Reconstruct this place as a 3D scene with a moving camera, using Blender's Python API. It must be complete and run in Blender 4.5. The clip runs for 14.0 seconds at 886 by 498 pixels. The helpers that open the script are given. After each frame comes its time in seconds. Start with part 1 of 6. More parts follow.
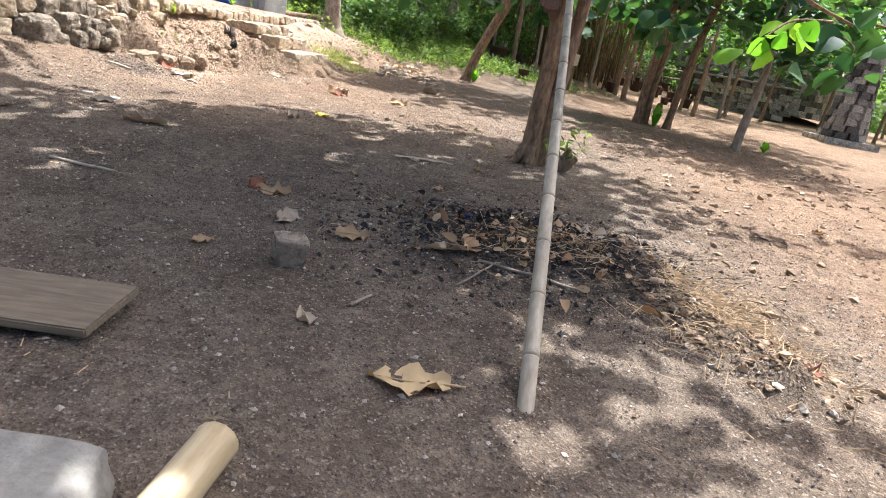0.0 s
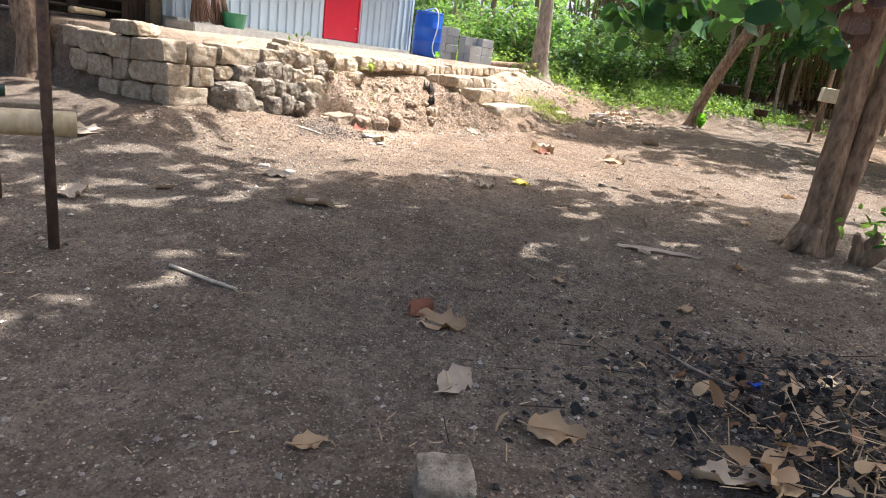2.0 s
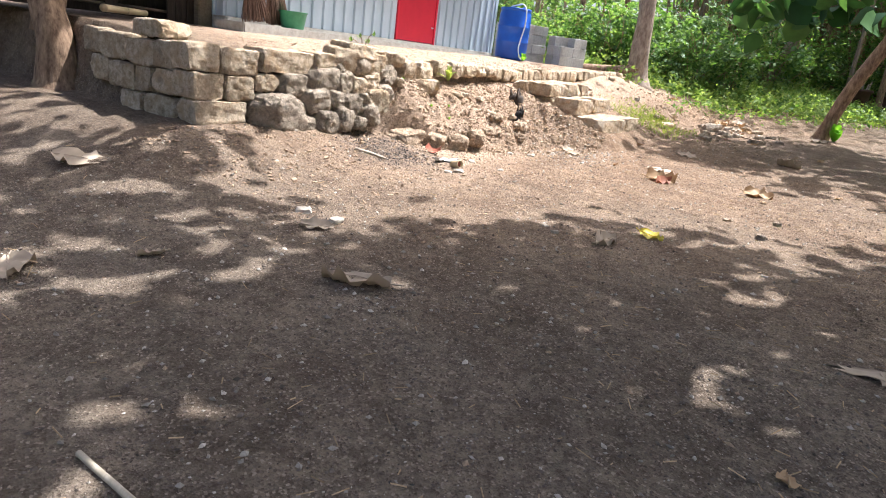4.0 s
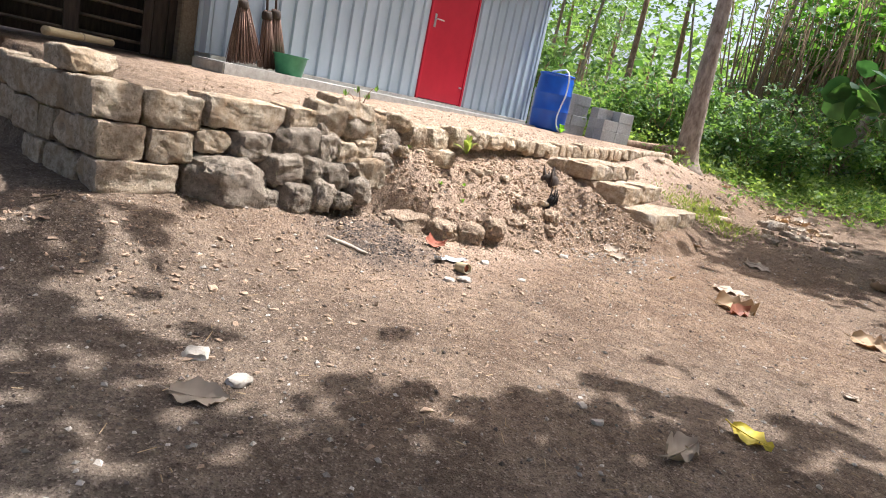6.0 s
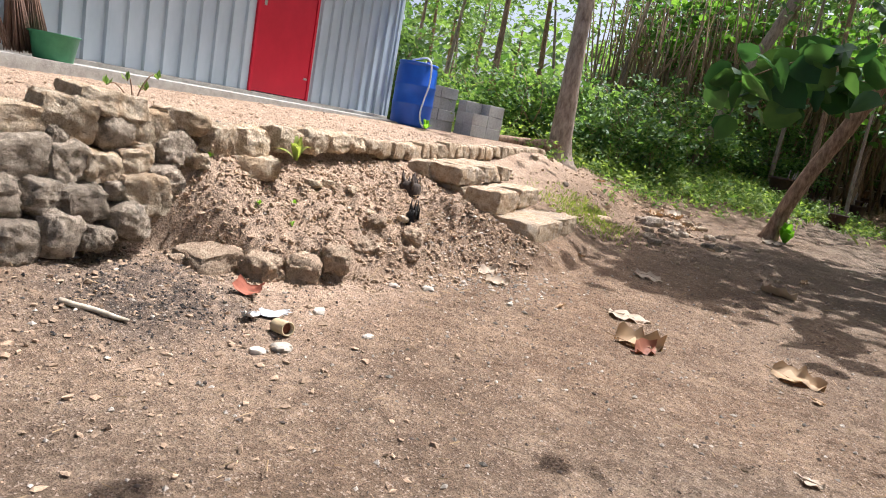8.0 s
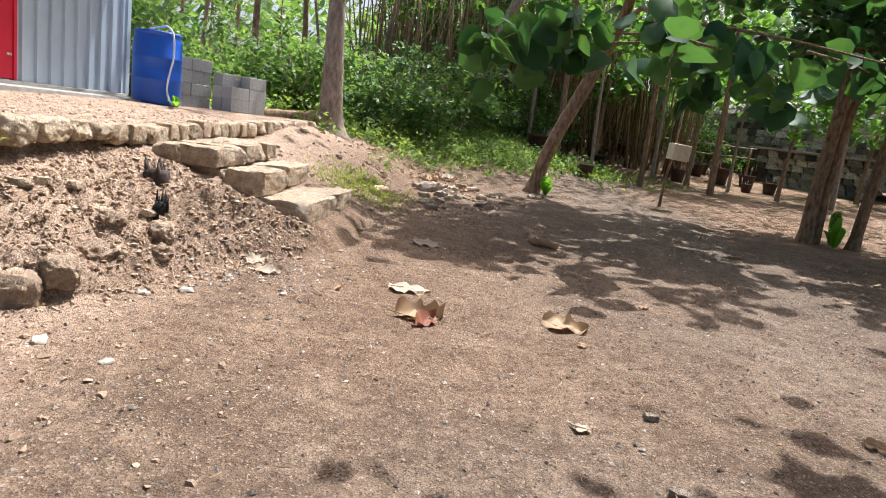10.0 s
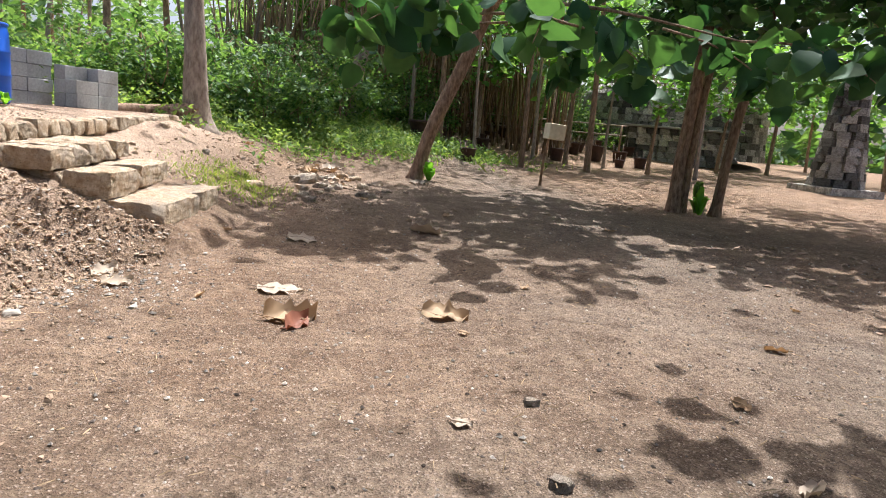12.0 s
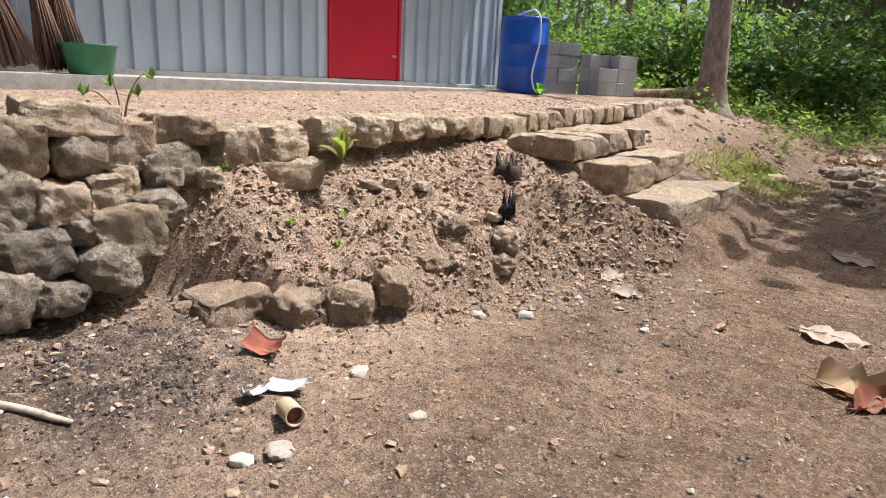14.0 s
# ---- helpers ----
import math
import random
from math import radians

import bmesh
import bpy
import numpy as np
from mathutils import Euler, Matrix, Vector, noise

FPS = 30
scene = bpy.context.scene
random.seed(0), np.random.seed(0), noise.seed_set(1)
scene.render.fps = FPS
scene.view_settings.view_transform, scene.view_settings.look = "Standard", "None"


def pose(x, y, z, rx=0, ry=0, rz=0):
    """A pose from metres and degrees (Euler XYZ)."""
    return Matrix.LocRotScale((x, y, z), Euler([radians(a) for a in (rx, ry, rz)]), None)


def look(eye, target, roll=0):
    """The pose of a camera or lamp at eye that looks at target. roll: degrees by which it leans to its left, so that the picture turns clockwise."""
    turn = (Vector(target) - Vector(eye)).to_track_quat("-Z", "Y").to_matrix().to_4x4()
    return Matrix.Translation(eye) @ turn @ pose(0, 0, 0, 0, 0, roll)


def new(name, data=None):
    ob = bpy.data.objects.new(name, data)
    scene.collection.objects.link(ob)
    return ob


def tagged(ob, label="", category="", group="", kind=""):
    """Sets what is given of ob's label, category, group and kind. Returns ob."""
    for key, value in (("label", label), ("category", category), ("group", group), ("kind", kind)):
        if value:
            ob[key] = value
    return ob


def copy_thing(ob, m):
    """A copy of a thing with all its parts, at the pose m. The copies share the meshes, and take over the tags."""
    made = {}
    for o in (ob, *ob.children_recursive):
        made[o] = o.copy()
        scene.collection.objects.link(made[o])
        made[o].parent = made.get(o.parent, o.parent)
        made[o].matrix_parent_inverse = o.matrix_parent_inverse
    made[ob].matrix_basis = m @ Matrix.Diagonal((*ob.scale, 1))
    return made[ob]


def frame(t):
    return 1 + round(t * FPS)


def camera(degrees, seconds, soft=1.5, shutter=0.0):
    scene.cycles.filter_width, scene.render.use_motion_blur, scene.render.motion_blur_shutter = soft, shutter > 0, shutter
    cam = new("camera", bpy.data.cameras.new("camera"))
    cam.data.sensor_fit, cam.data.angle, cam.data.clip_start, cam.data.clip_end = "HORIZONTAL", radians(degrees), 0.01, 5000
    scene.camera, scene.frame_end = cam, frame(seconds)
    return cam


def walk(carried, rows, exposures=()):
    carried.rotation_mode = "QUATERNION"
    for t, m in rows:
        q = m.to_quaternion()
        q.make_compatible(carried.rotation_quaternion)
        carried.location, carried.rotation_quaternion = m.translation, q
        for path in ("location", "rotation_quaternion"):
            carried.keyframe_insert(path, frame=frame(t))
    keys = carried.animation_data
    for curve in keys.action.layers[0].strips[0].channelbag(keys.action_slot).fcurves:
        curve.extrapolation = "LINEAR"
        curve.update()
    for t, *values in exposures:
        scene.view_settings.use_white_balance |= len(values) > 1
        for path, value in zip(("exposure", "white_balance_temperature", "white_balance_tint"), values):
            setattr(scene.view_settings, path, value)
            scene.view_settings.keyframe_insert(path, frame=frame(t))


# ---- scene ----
cam = camera(70.1, 14.0, soft=1.0)
METRES, EYE, TILT, LEAN, TURN = 7.8, 1.206, 0.0, 0.0, 0.0
EXPOSE = ((0.0, 1.36, 5850, 8), (2.5, 1.44, 5850, 8), (5.0, 1.10, 5900, 10), (6.5, 0.87, 5900, 10), (8.0, 0.76, 5950, 11), (9.0, 0.78, 5950, 11), (12.5, 0.92, 5850, 9), (14.0, 0.42, 5950, 11))
ROWS = [
    (0.0, 0.0, 0.0, 0.0, 3.26, -17.47, -10.44),
    (0.5, 0.004, 0.0534, -0.0012, 2.14, -16.44, -7.63),
    (1.0, 0.0006, 0.0983, 0.004, 6.44, -16.33, -9.29),
    (1.5, -0.0258, 0.1483, 0.0072, 11.35, -13.19, -10.57),
    (2.0, -0.0433, 0.1943, 0.0059, 21.26, -16.49, -7.17),
    (2.5, -0.0589, 0.2439, 0.0068, 27.15, -16.15, -7.77),
    (5.0, -0.1946, 0.4762, 0.0125, 28.18, -17.82, -6.68),
    (5.5, -0.2107, 0.5322, 0.0174, 30.71, -13.35, -9.89),
    (6.0, -0.2248, 0.5738, 0.0191, 31.3, -12.79, -11.41),
    (6.5, -0.2412, 0.61, 0.0214, 32.57, -12.59, -8.4),
    (7.0, -0.246, 0.6637, 0.0235, 32.13, -10.83, -8.42),
    (7.5, -0.2484, 0.6993, 0.0199, 29.34, -14.42, -8.25),
    (8.0, -0.269, 0.737, 0.0239, 19.98, -10.98, -10.42),
    (8.5, -0.2734, 0.7533, 0.0278, 16.57, -11.72, -8.68),
    (9.0, -0.2621, 0.7653, 0.0293, 10.32, -9.97, -7.85),
    (11.5, -0.2537, 0.7789, 0.0267, -8.26, -12.3, -5.97),
    (12.0, -0.2383, 0.7956, 0.0272, -10.0, -10.46, -4.91),
    (12.5, -0.2393, 0.8085, 0.0228, -3.22, -13.22, -2.03),
    (13.0, -0.2652, 0.8331, 0.0224, 14.39, -15.66, -4.55),
    (13.5, -0.2846, 0.8543, 0.0274, 25.62, -13.83, -5.27),
    (14.0, -0.2888, 0.8926, 0.0258, 32.19, -14.84, -2.66),
]
walk(cam, [(t, pose(0, 0, EYE, TILT, LEAN, TURN) @ pose(METRES * x, METRES * y, METRES * z, 90 + pitch, roll, yaw)) for t, x, y, z, yaw, pitch, roll in ROWS], exposures=EXPOSE)

# world and sun: high midday sun, seen through gaps in the canopy
SUN = Vector((0.28, 0.44, 1.0)).normalized()
world = bpy.data.worlds.new("sky")
scene.world = world
world.use_nodes = True
wn = world.node_tree
sky = wn.nodes.new("ShaderNodeTexSky")
sky.sky_type, sky.sun_disc = "NISHITA", False
sky.sun_elevation = math.asin(SUN.z)
sky.sun_rotation = math.atan2(SUN.x, SUN.y)
sky.air_density, sky.dust_density, sky.ozone_density = 0.6, 7.0, 0.3
wn.links.new(sky.outputs[0], wn.nodes["Background"].inputs[0])
wn.nodes["Background"].inputs[1].default_value = 0.15
lamp = bpy.data.lights.new("sun", "SUN")
lamp.energy, lamp.angle, lamp.color = 5.0, radians(0.6), (1.0, 0.965, 0.91)
sun = new("sun", lamp)
sun.matrix_world = look((0, 0, 30), Vector((0, 0, 30)) - SUN)


# ---- materials ----
class Mat:
    """A small builder for node materials."""

    def __init__(self, name, rough=0.8, metal=0.0, spec=0.3):
        self.m = bpy.data.materials.new(name)
        self.m.use_nodes = True
        self.t = self.m.node_tree
        self.b = self.t.nodes["Principled BSDF"]
        self.b.inputs["Roughness"].default_value = rough
        self.b.inputs["Metallic"].default_value = metal
        self.b.inputs["Specular IOR Level"].default_value = spec
        self.co = self.t.nodes.new("ShaderNodeTexCoord").outputs["Object"]

    def node(self, kind, **values):
        n = self.t.nodes.new(kind)
        for k, v in values.items():
            n.inputs[k].default_value = v
        return n

    def link(self, a, b):
        self.t.links.new(a, b)

    def world_co(self):
        self.co = self.t.nodes.new("ShaderNodeNewGeometry").outputs["Position"]
        return self

    def stretch(self, x, y, z):
        n = self.t.nodes.new("ShaderNodeMapping")
        n.inputs["Scale"].default_value = (x, y, z)
        self.link(self.co, n.inputs["Vector"])
        self.co = n.outputs[0]
        return self

    def noise(self, scale, detail=4.0, rough=0.6):
        n = self.node("ShaderNodeTexNoise", Scale=scale, Detail=detail, Roughness=rough)
        self.link(self.co, n.inputs["Vector"])
        return n.outputs["Fac"]

    def ramp(self, fac, *stops):
        n = self.t.nodes.new("ShaderNodeValToRGB")
        e = n.color_ramp.elements
        while len(e) < len(stops):
            e.new(0.5)
        for el, (p, c) in zip(e, stops):
            el.position = p
            el.color = (*c, 1) if len(c) == 3 else (c[0], c[0], c[0], 1)
        self.link(fac, n.inputs[0])
        return n.outputs[0]

    def mix(self, fac, a, b, mode="MIX"):
        n = self.t.nodes.new("ShaderNodeMix")
        n.data_type, n.blend_type = "RGBA", mode
        for v, i in ((fac, 0), (a, 6), (b, 7)):
            if hasattr(v, "is_linked"):
                self.link(v, n.inputs[i])
            else:
                n.inputs[i].default_value = v if i == 0 else (*v, 1)
        return n.outputs[2]

    def tone(self, color, source, low, high):
        """The colour, lighter or darker by a random value."""
        r = self.t.nodes.new("ShaderNodeMapRange")
        r.inputs["To Min"].default_value, r.inputs["To Max"].default_value = low, high
        self.link(source, r.inputs["Value"])
        h = self.t.nodes.new("ShaderNodeHueSaturation")
        self.link(r.outputs[0], h.inputs["Value"])
        self.link(color, h.inputs["Color"])
        return h.outputs[0]

    def random(self):
        return self.t.nodes.new("ShaderNodeObjectInfo").outputs["Random"]

    def island(self):
        return self.t.nodes.new("ShaderNodeNewGeometry").outputs["Random Per Island"]

    def color(self, c):
        self.link(c, self.b.inputs["Base Color"])
        return self

    def bump(self, fac, strength=0.4, distance=0.01):
        n = self.node("ShaderNodeBump", Strength=strength, Distance=distance)
        self.link(fac, n.inputs["Height"])
        if self.b.inputs["Normal"].is_linked:
            self.link(self.b.inputs["Normal"].links[0].from_socket, n.inputs["Normal"])
        self.link(n.outputs[0], self.b.inputs["Normal"])
        return self


def soil_material():
    m = Mat("soil", 0.95, spec=0.15).world_co()
    big, mid, fine, grit = m.noise(0.55, 3), m.noise(5, 6, 0.65), m.noise(60, 4, 0.7), m.noise(260, 2)
    grey = m.ramp(mid, (0.25, (0.15, 0.117, 0.088)), (0.75, (0.275, 0.218, 0.165)))
    red = m.ramp(mid, (0.25, (0.205, 0.124, 0.074)), (0.75, (0.355, 0.238, 0.150)))
    sep = m.t.nodes.new("ShaderNodeSeparateXYZ")
    m.link(m.co, sep.inputs[0])
    # the earth is redder to the east and by the bank, greyer between them
    east = m.node("ShaderNodeMapRange", **{"From Min": 1.2, "From Max": 3.6})
    m.link(sep.outputs[0], east.inputs["Value"])
    north = m.node("ShaderNodeMapRange", **{"From Min": 5.0, "From Max": 9.0, "To Max": 0.75})
    m.link(sep.outputs[1], north.inputs["Value"])
    inner = m.node("ShaderNodeMapRange", **{"From Min": 1.2, "From Max": -2.2, "To Min": 0.25, "To Max": 1.0})
    m.link(sep.outputs[0], inner.inputs["Value"])
    yard = m.t.nodes.new("ShaderNodeMath")
    yard.operation = "MULTIPLY"
    m.link(north.outputs[0], yard.inputs[0]), m.link(inner.outputs[0], yard.inputs[1])
    top = m.t.nodes.new("ShaderNodeMath")
    top.operation = "MAXIMUM"
    m.link(east.outputs[0], top.inputs[0]), m.link(yard.outputs[0], top.inputs[1])
    add = m.t.nodes.new("ShaderNodeMath")
    add.operation = "MULTIPLY_ADD"
    add.inputs[1].default_value, add.inputs[2].default_value = 0.9, -0.45
    m.link(big, add.inputs[0])
    tot = m.t.nodes.new("ShaderNodeMath")
    tot.operation, tot.use_clamp = "ADD", True
    m.link(top.outputs[0], tot.inputs[0]), m.link(add.outputs[0], tot.inputs[1])
    c = m.mix(tot.outputs[0], grey, red)
    patch = m.noise(1.7, 5, 0.7)
    c = m.mix(m.ramp(patch, (0.42, (0.5,)), (0.58, (0.0,))), c, m.mix(1.0, c, (0.5, 0.45, 0.42), "MULTIPLY"))
    # paler, sandy earth in the bank and on the terrace
    west = m.node("ShaderNodeMapRange", **{"From Min": -3.2, "From Max": -4.1})
    m.link(sep.outputs[0], west.inputs["Value"])
    along = m.node("ShaderNodeMapRange", **{"From Min": 7.2, "From Max": 8.8})
    m.link(sep.outputs[1], along.inputs["Value"])
    both = m.t.nodes.new("ShaderNodeMath")
    both.operation = "MULTIPLY"
    m.link(west.outputs[0], both.inputs[0]), m.link(along.outputs[0], both.inputs[1])
    c = m.mix(both.outputs[0], c, m.ramp(mid, (0.25, (0.38, 0.262, 0.176)), (0.75, (0.58, 0.43, 0.315))))
    # ash and soot trodden into the earth; the second also darkened for tree shade
    for spot_at, reach, soot_shade in (((0.6, 3.85, 0.1), 1.15, (0.024, 0.021, 0.019)), ((-4.35, 8.2, 0.35), 0.75, (0.065, 0.053, 0.045))):
        far = m.t.nodes.new("ShaderNodeVectorMath")
        far.operation = "DISTANCE"
        far.inputs[1].default_value = spot_at
        m.link(m.co, far.inputs[0])
        near = m.node("ShaderNodeMapRange", **{"From Min": reach * 0.35, "From Max": reach, "To Min": 1.0, "To Max": 0.0})
        m.link(far.outputs["Value"], near.inputs["Value"])
        worn = m.t.nodes.new("ShaderNodeMath")
        worn.operation = "MULTIPLY"
        m.link(near.outputs[0], worn.inputs[0])
        m.link(m.ramp(m.noise(9, 5, 0.7), (0.36, (0.35,)), (0.58, (0.96,))), worn.inputs[1])
        c = m.mix(worn.outputs[0], c, soot_shade)
    c = m.mix(m.ramp(fine, (0.35, (0.6,)), (0.65, (1.0,))), m.mix(1.0, c, (0.55, 0.5, 0.47), "MULTIPLY"), c)
    # light and dark clumps put into the colour, where shade leaves the relief flat
    crust = m.noise(19, 7, 0.78)
    c = m.mix(1.0, c, m.ramp(crust, (0.34, (0.58,)), (0.5, (1.0,)), (0.68, (1.4,))), "MULTIPLY")
    c = m.mix(m.ramp(grit, (0.66, (0.0,)), (0.74, (0.55,))), c, (0.42, 0.36, 0.29))
    cells = m.node("ShaderNodeTexVoronoi", Scale=120.0)
    m.link(m.co, cells.inputs["Vector"])
    spot = m.t.nodes.new("ShaderNodeSeparateColor")
    m.link(cells.outputs["Color"], spot.inputs[0])
    c = m.mix(m.ramp(spot.outputs[0], (0.86, (0.0,)), (0.97, (0.6,))), c, (0.42, 0.33, 0.26))
    c = m.mix(m.ramp(spot.outputs[1], (0.72, (0.0,)), (0.95, (0.65,))), c, (0.075, 0.05, 0.038))
    lumps = m.node("ShaderNodeTexVoronoi", Scale=38.0)
    m.link(m.co, lumps.inputs["Vector"])
    m.color(c).bump(lumps.outputs["Distance"], 0.35, 0.012).bump(cells.outputs["Distance"], 0.9, 0.008).bump(mid, 0.6, 0.035).bump(crust, 0.7, 0.022).bump(fine, 0.8, 0.014).bump(grit, 0.5, 0.004)
    return m.m


def stone_material(name, dark, light, stain, lo=0.75, hi=1.2, lichen=(0.13, 0.115, 0.095), grown=0.55):
    m = Mat(name, 0.93, spec=0.15)
    offset = m.t.nodes.new("ShaderNodeVectorMath")
    offset.operation = "MULTIPLY_ADD"
    offset.inputs[0].default_value = (1, 1, 1)
    m.link(m.random(), offset.inputs[0])
    offset.inputs[1].default_value = (37.0, 19.0, 53.0)
    m.link(m.co, offset.inputs[2])
    m.co = offset.outputs[0]
    big, mid, fine = m.noise(5, 5), m.noise(17, 8, 0.72), m.noise(150, 3, 0.7)
    c = m.ramp(mid, (0.36, dark), (0.60, light))
    c = m.mix(m.ramp(big, (0.48, (0.0,)), (0.62, (0.75,))), c, stain)
    crust = m.noise(7.5, 8, 0.75)
    c = m.mix(m.ramp(crust, (0.54, (0.0,)), (0.66, (grown,))), c, lichen)
    c = m.mix(m.ramp(fine, (0.30, (0.4,)), (0.45, (0.0,))), c, tuple(0.5 * v for v in dark))
    pits = m.noise(55, 5, 0.75)
    c = m.mix(m.ramp(pits, (0.34, (0.65,)), (0.44, (0.0,))), c, tuple(0.4 * v for v in dark))
    m.color(m.tone(c, m.random(), lo, hi)).bump(mid, 0.9, 0.045).bump(pits, 0.9, 0.02).bump(fine, 0.7, 0.006)
    return m.m


def plain_material(name, a, b, scale=20, rough=0.7, bump=0.3, spec=0.3, vary=(0.85, 1.15), island=False, stretch=None, metal=0.0):
    m = Mat(name, rough, metal, spec)
    if stretch:
        m.stretch(*stretch)
    mid, fine = m.noise(scale, 5, 0.65), m.noise(scale * 7, 3)
    c = m.ramp(mid, (0.3, a), (0.7, b))
    m.color(m.tone(c, m.island() if island else m.random(), *vary)).bump(mid, bump, 0.016).bump(fine, bump, 0.004)
    return m.m


def leaf_material(name, a, b, gloss=0.45, through_light=0.5, tint=(1.7, 1.7, 0.7)):
    m = Mat(name, gloss, spec=0.22)
    r = m.island()
    c = m.ramp(r, (0.1, a), (0.9, b))
    c = m.mix(m.ramp(m.noise(6, 3), (0.4, (0.0,)), (0.7, (0.35,))), c, tuple(0.55 * v for v in a))
    m.color(c)
    tr = m.t.nodes.new("ShaderNodeBsdfTranslucent")
    lit = m.mix(1.0, c, tint, "MULTIPLY")
    m.link(lit, tr.inputs[0])
    mx = m.t.nodes.new("ShaderNodeMixShader")
    mx.inputs[0].default_value = through_light
    m.link(m.b.outputs[0], mx.inputs[1]), m.link(tr.outputs[0], mx.inputs[2])
    m.link(mx.outputs[0], m.t.nodes["Material Output"].inputs[0])
    return m.m


SOIL = soil_material()
LIME = stone_material("limestone", (0.37, 0.265, 0.17), (0.70, 0.575, 0.43), (0.48, 0.33, 0.20), 0.8, 1.15, (0.20, 0.165, 0.13))
STEPLIME = stone_material("trodden_limestone", (0.36, 0.235, 0.135), (0.63, 0.50, 0.36), (0.47, 0.39, 0.31), 0.88, 1.1, (0.33, 0.29, 0.25))
RUBBLE = stone_material("rubble_stone", (0.22, 0.175, 0.13), (0.50, 0.41, 0.32), (0.30, 0.235, 0.18), 0.7, 1.2, (0.12, 0.11, 0.10), 0.75)
GREYSTONE = stone_material("weathered_block", (0.19, 0.165, 0.145), (0.46, 0.43, 0.38), (0.13, 0.11, 0.10), 0.22, 1.75)
CEMENT = plain_material("concrete", (0.27, 0.25, 0.225), (0.43, 0.41, 0.37), 14, 0.9, 0.3)
SLAB = plain_material("old_concrete", (0.17, 0.155, 0.135), (0.30, 0.275, 0.24), 16, 0.95, 0.6)
CINDER = plain_material("concrete_block", (0.29, 0.29, 0.28), (0.42, 0.42, 0.41), 35, 0.95, 0.5, vary=(0.9, 1.1))
CLOD = plain_material("clods", (0.25, 0.165, 0.11), (0.43, 0.31, 0.21), 30, 0.95, 0.5, vary=(0.65, 1.25), island=True)
PEBBLE = plain_material("chips", (0.30, 0.25, 0.20), (0.55, 0.49, 0.42), 30, 0.9, 0.3, vary=(0.35, 1.3), island=True)
CRUMB = plain_material("crumbs", (0.10, 0.078, 0.064), (0.20, 0.155, 0.125), 30, 0.95, 0.3, vary=(0.5, 1.3), island=True)
BANKCLOD = plain_material("bank_clods", (0.32, 0.222, 0.146), (0.47, 0.345, 0.24), 45, 0.95, 0.7, vary=(0.8, 1.05), island=True)
# bamboo darkened in colour for the deep shade under the lean-to roof
SLAT = plain_material("shaded_bamboo", (0.05, 0.036, 0.025), (0.14, 0.10, 0.068), 12, 0.7, 0.3)
DARKGREEN = plain_material("dark_green_sheet", (0.012, 0.035, 0.022), (0.03, 0.06, 0.04), 12, 0.6, 0.3)
ASH = plain_material("ash", (0.018, 0.016, 0.015), (0.075, 0.066, 0.06), 20, 0.95, 0.6, vary=(0.5, 1.6), island=True)
STRAW = plain_material("straw", (0.33, 0.215, 0.115), (0.55, 0.40, 0.24), 30, 0.85, 0.3, vary=(0.5, 1.2), island=True)
CANE = plain_material("dry_cane", (0.16, 0.10, 0.055), (0.36, 0.25, 0.145), 8, 0.8, 0.3, vary=(0.45, 1.25), island=True)
BARK = plain_material("bark", (0.09, 0.05, 0.03), (0.40, 0.265, 0.17), 10, 0.9, 1.0, stretch=(2.2, 2.2, 0.7))
BARKPALE = plain_material("pale_bark", (0.14, 0.10, 0.075), (0.42, 0.34, 0.27), 9, 0.9, 1.0, stretch=(1.6, 1.6, 0.6))
BAMBOO = plain_material("bamboo", (0.40, 0.29, 0.16), (0.62, 0.50, 0.32), 6, 0.42, 0.1, stretch=(4, 4, 0.6))
BAMBOOGREY = plain_material("weathered_bamboo", (0.27, 0.215, 0.155), (0.56, 0.48, 0.37), 7, 0.5, 0.15, stretch=(4, 1.0, 1.0))
NODE = plain_material("bamboo_node", (0.24, 0.19, 0.13), (0.40, 0.33, 0.25), 20, 0.7, 0.2)
# dark wood, its colour lowered further for the shade inside the lean-to
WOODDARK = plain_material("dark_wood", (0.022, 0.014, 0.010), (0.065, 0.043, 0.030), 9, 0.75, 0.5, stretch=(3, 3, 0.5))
WOODGREY = plain_material("grey_plank", (0.15, 0.11, 0.075), (0.27, 0.21, 0.145), 10, 0.85, 0.4, stretch=(0.6, 5, 5))
RUST = plain_material("rusty_steel", (0.045, 0.028, 0.02), (0.12, 0.07, 0.045), 25, 0.75, 0.3)
LEAF = leaf_material("broad_leaf", (0.026, 0.075, 0.036), (0.075, 0.155, 0.055), 0.5, 0.35)
TEAKLEAF = leaf_material("sunlit_broad_leaf", (0.05, 0.125, 0.035), (0.15, 0.28, 0.065), 0.5, 0.5)
LEAFLIGHT = leaf_material("young_leaf", (0.12, 0.30, 0.03), (0.22, 0.42, 0.05))
BUSHLEAF = leaf_material("bush_leaf", (0.04, 0.10, 0.034), (0.20, 0.29, 0.10), 0.5)
WEED = leaf_material("low_weed", (0.09, 0.17, 0.045), (0.30, 0.38, 0.13), 0.55)
GRASS = leaf_material("grass_blade", (0.13, 0.20, 0.045), (0.34, 0.36, 0.14), 0.6)
FARLEAF = leaf_material("far_leaf", (0.06, 0.125, 0.045), (0.18, 0.28, 0.105), 0.5, 0.4)
DRYLEAF = leaf_material("dry_leaf", (0.24, 0.125, 0.065), (0.50, 0.37, 0.22), 0.65, 0.15, (1.2, 0.9, 0.6))
PALELEAF = leaf_material("bleached_leaf", (0.32, 0.24, 0.175), (0.50, 0.41, 0.31), 0.7, 0.12, (1.1, 0.9, 0.7))
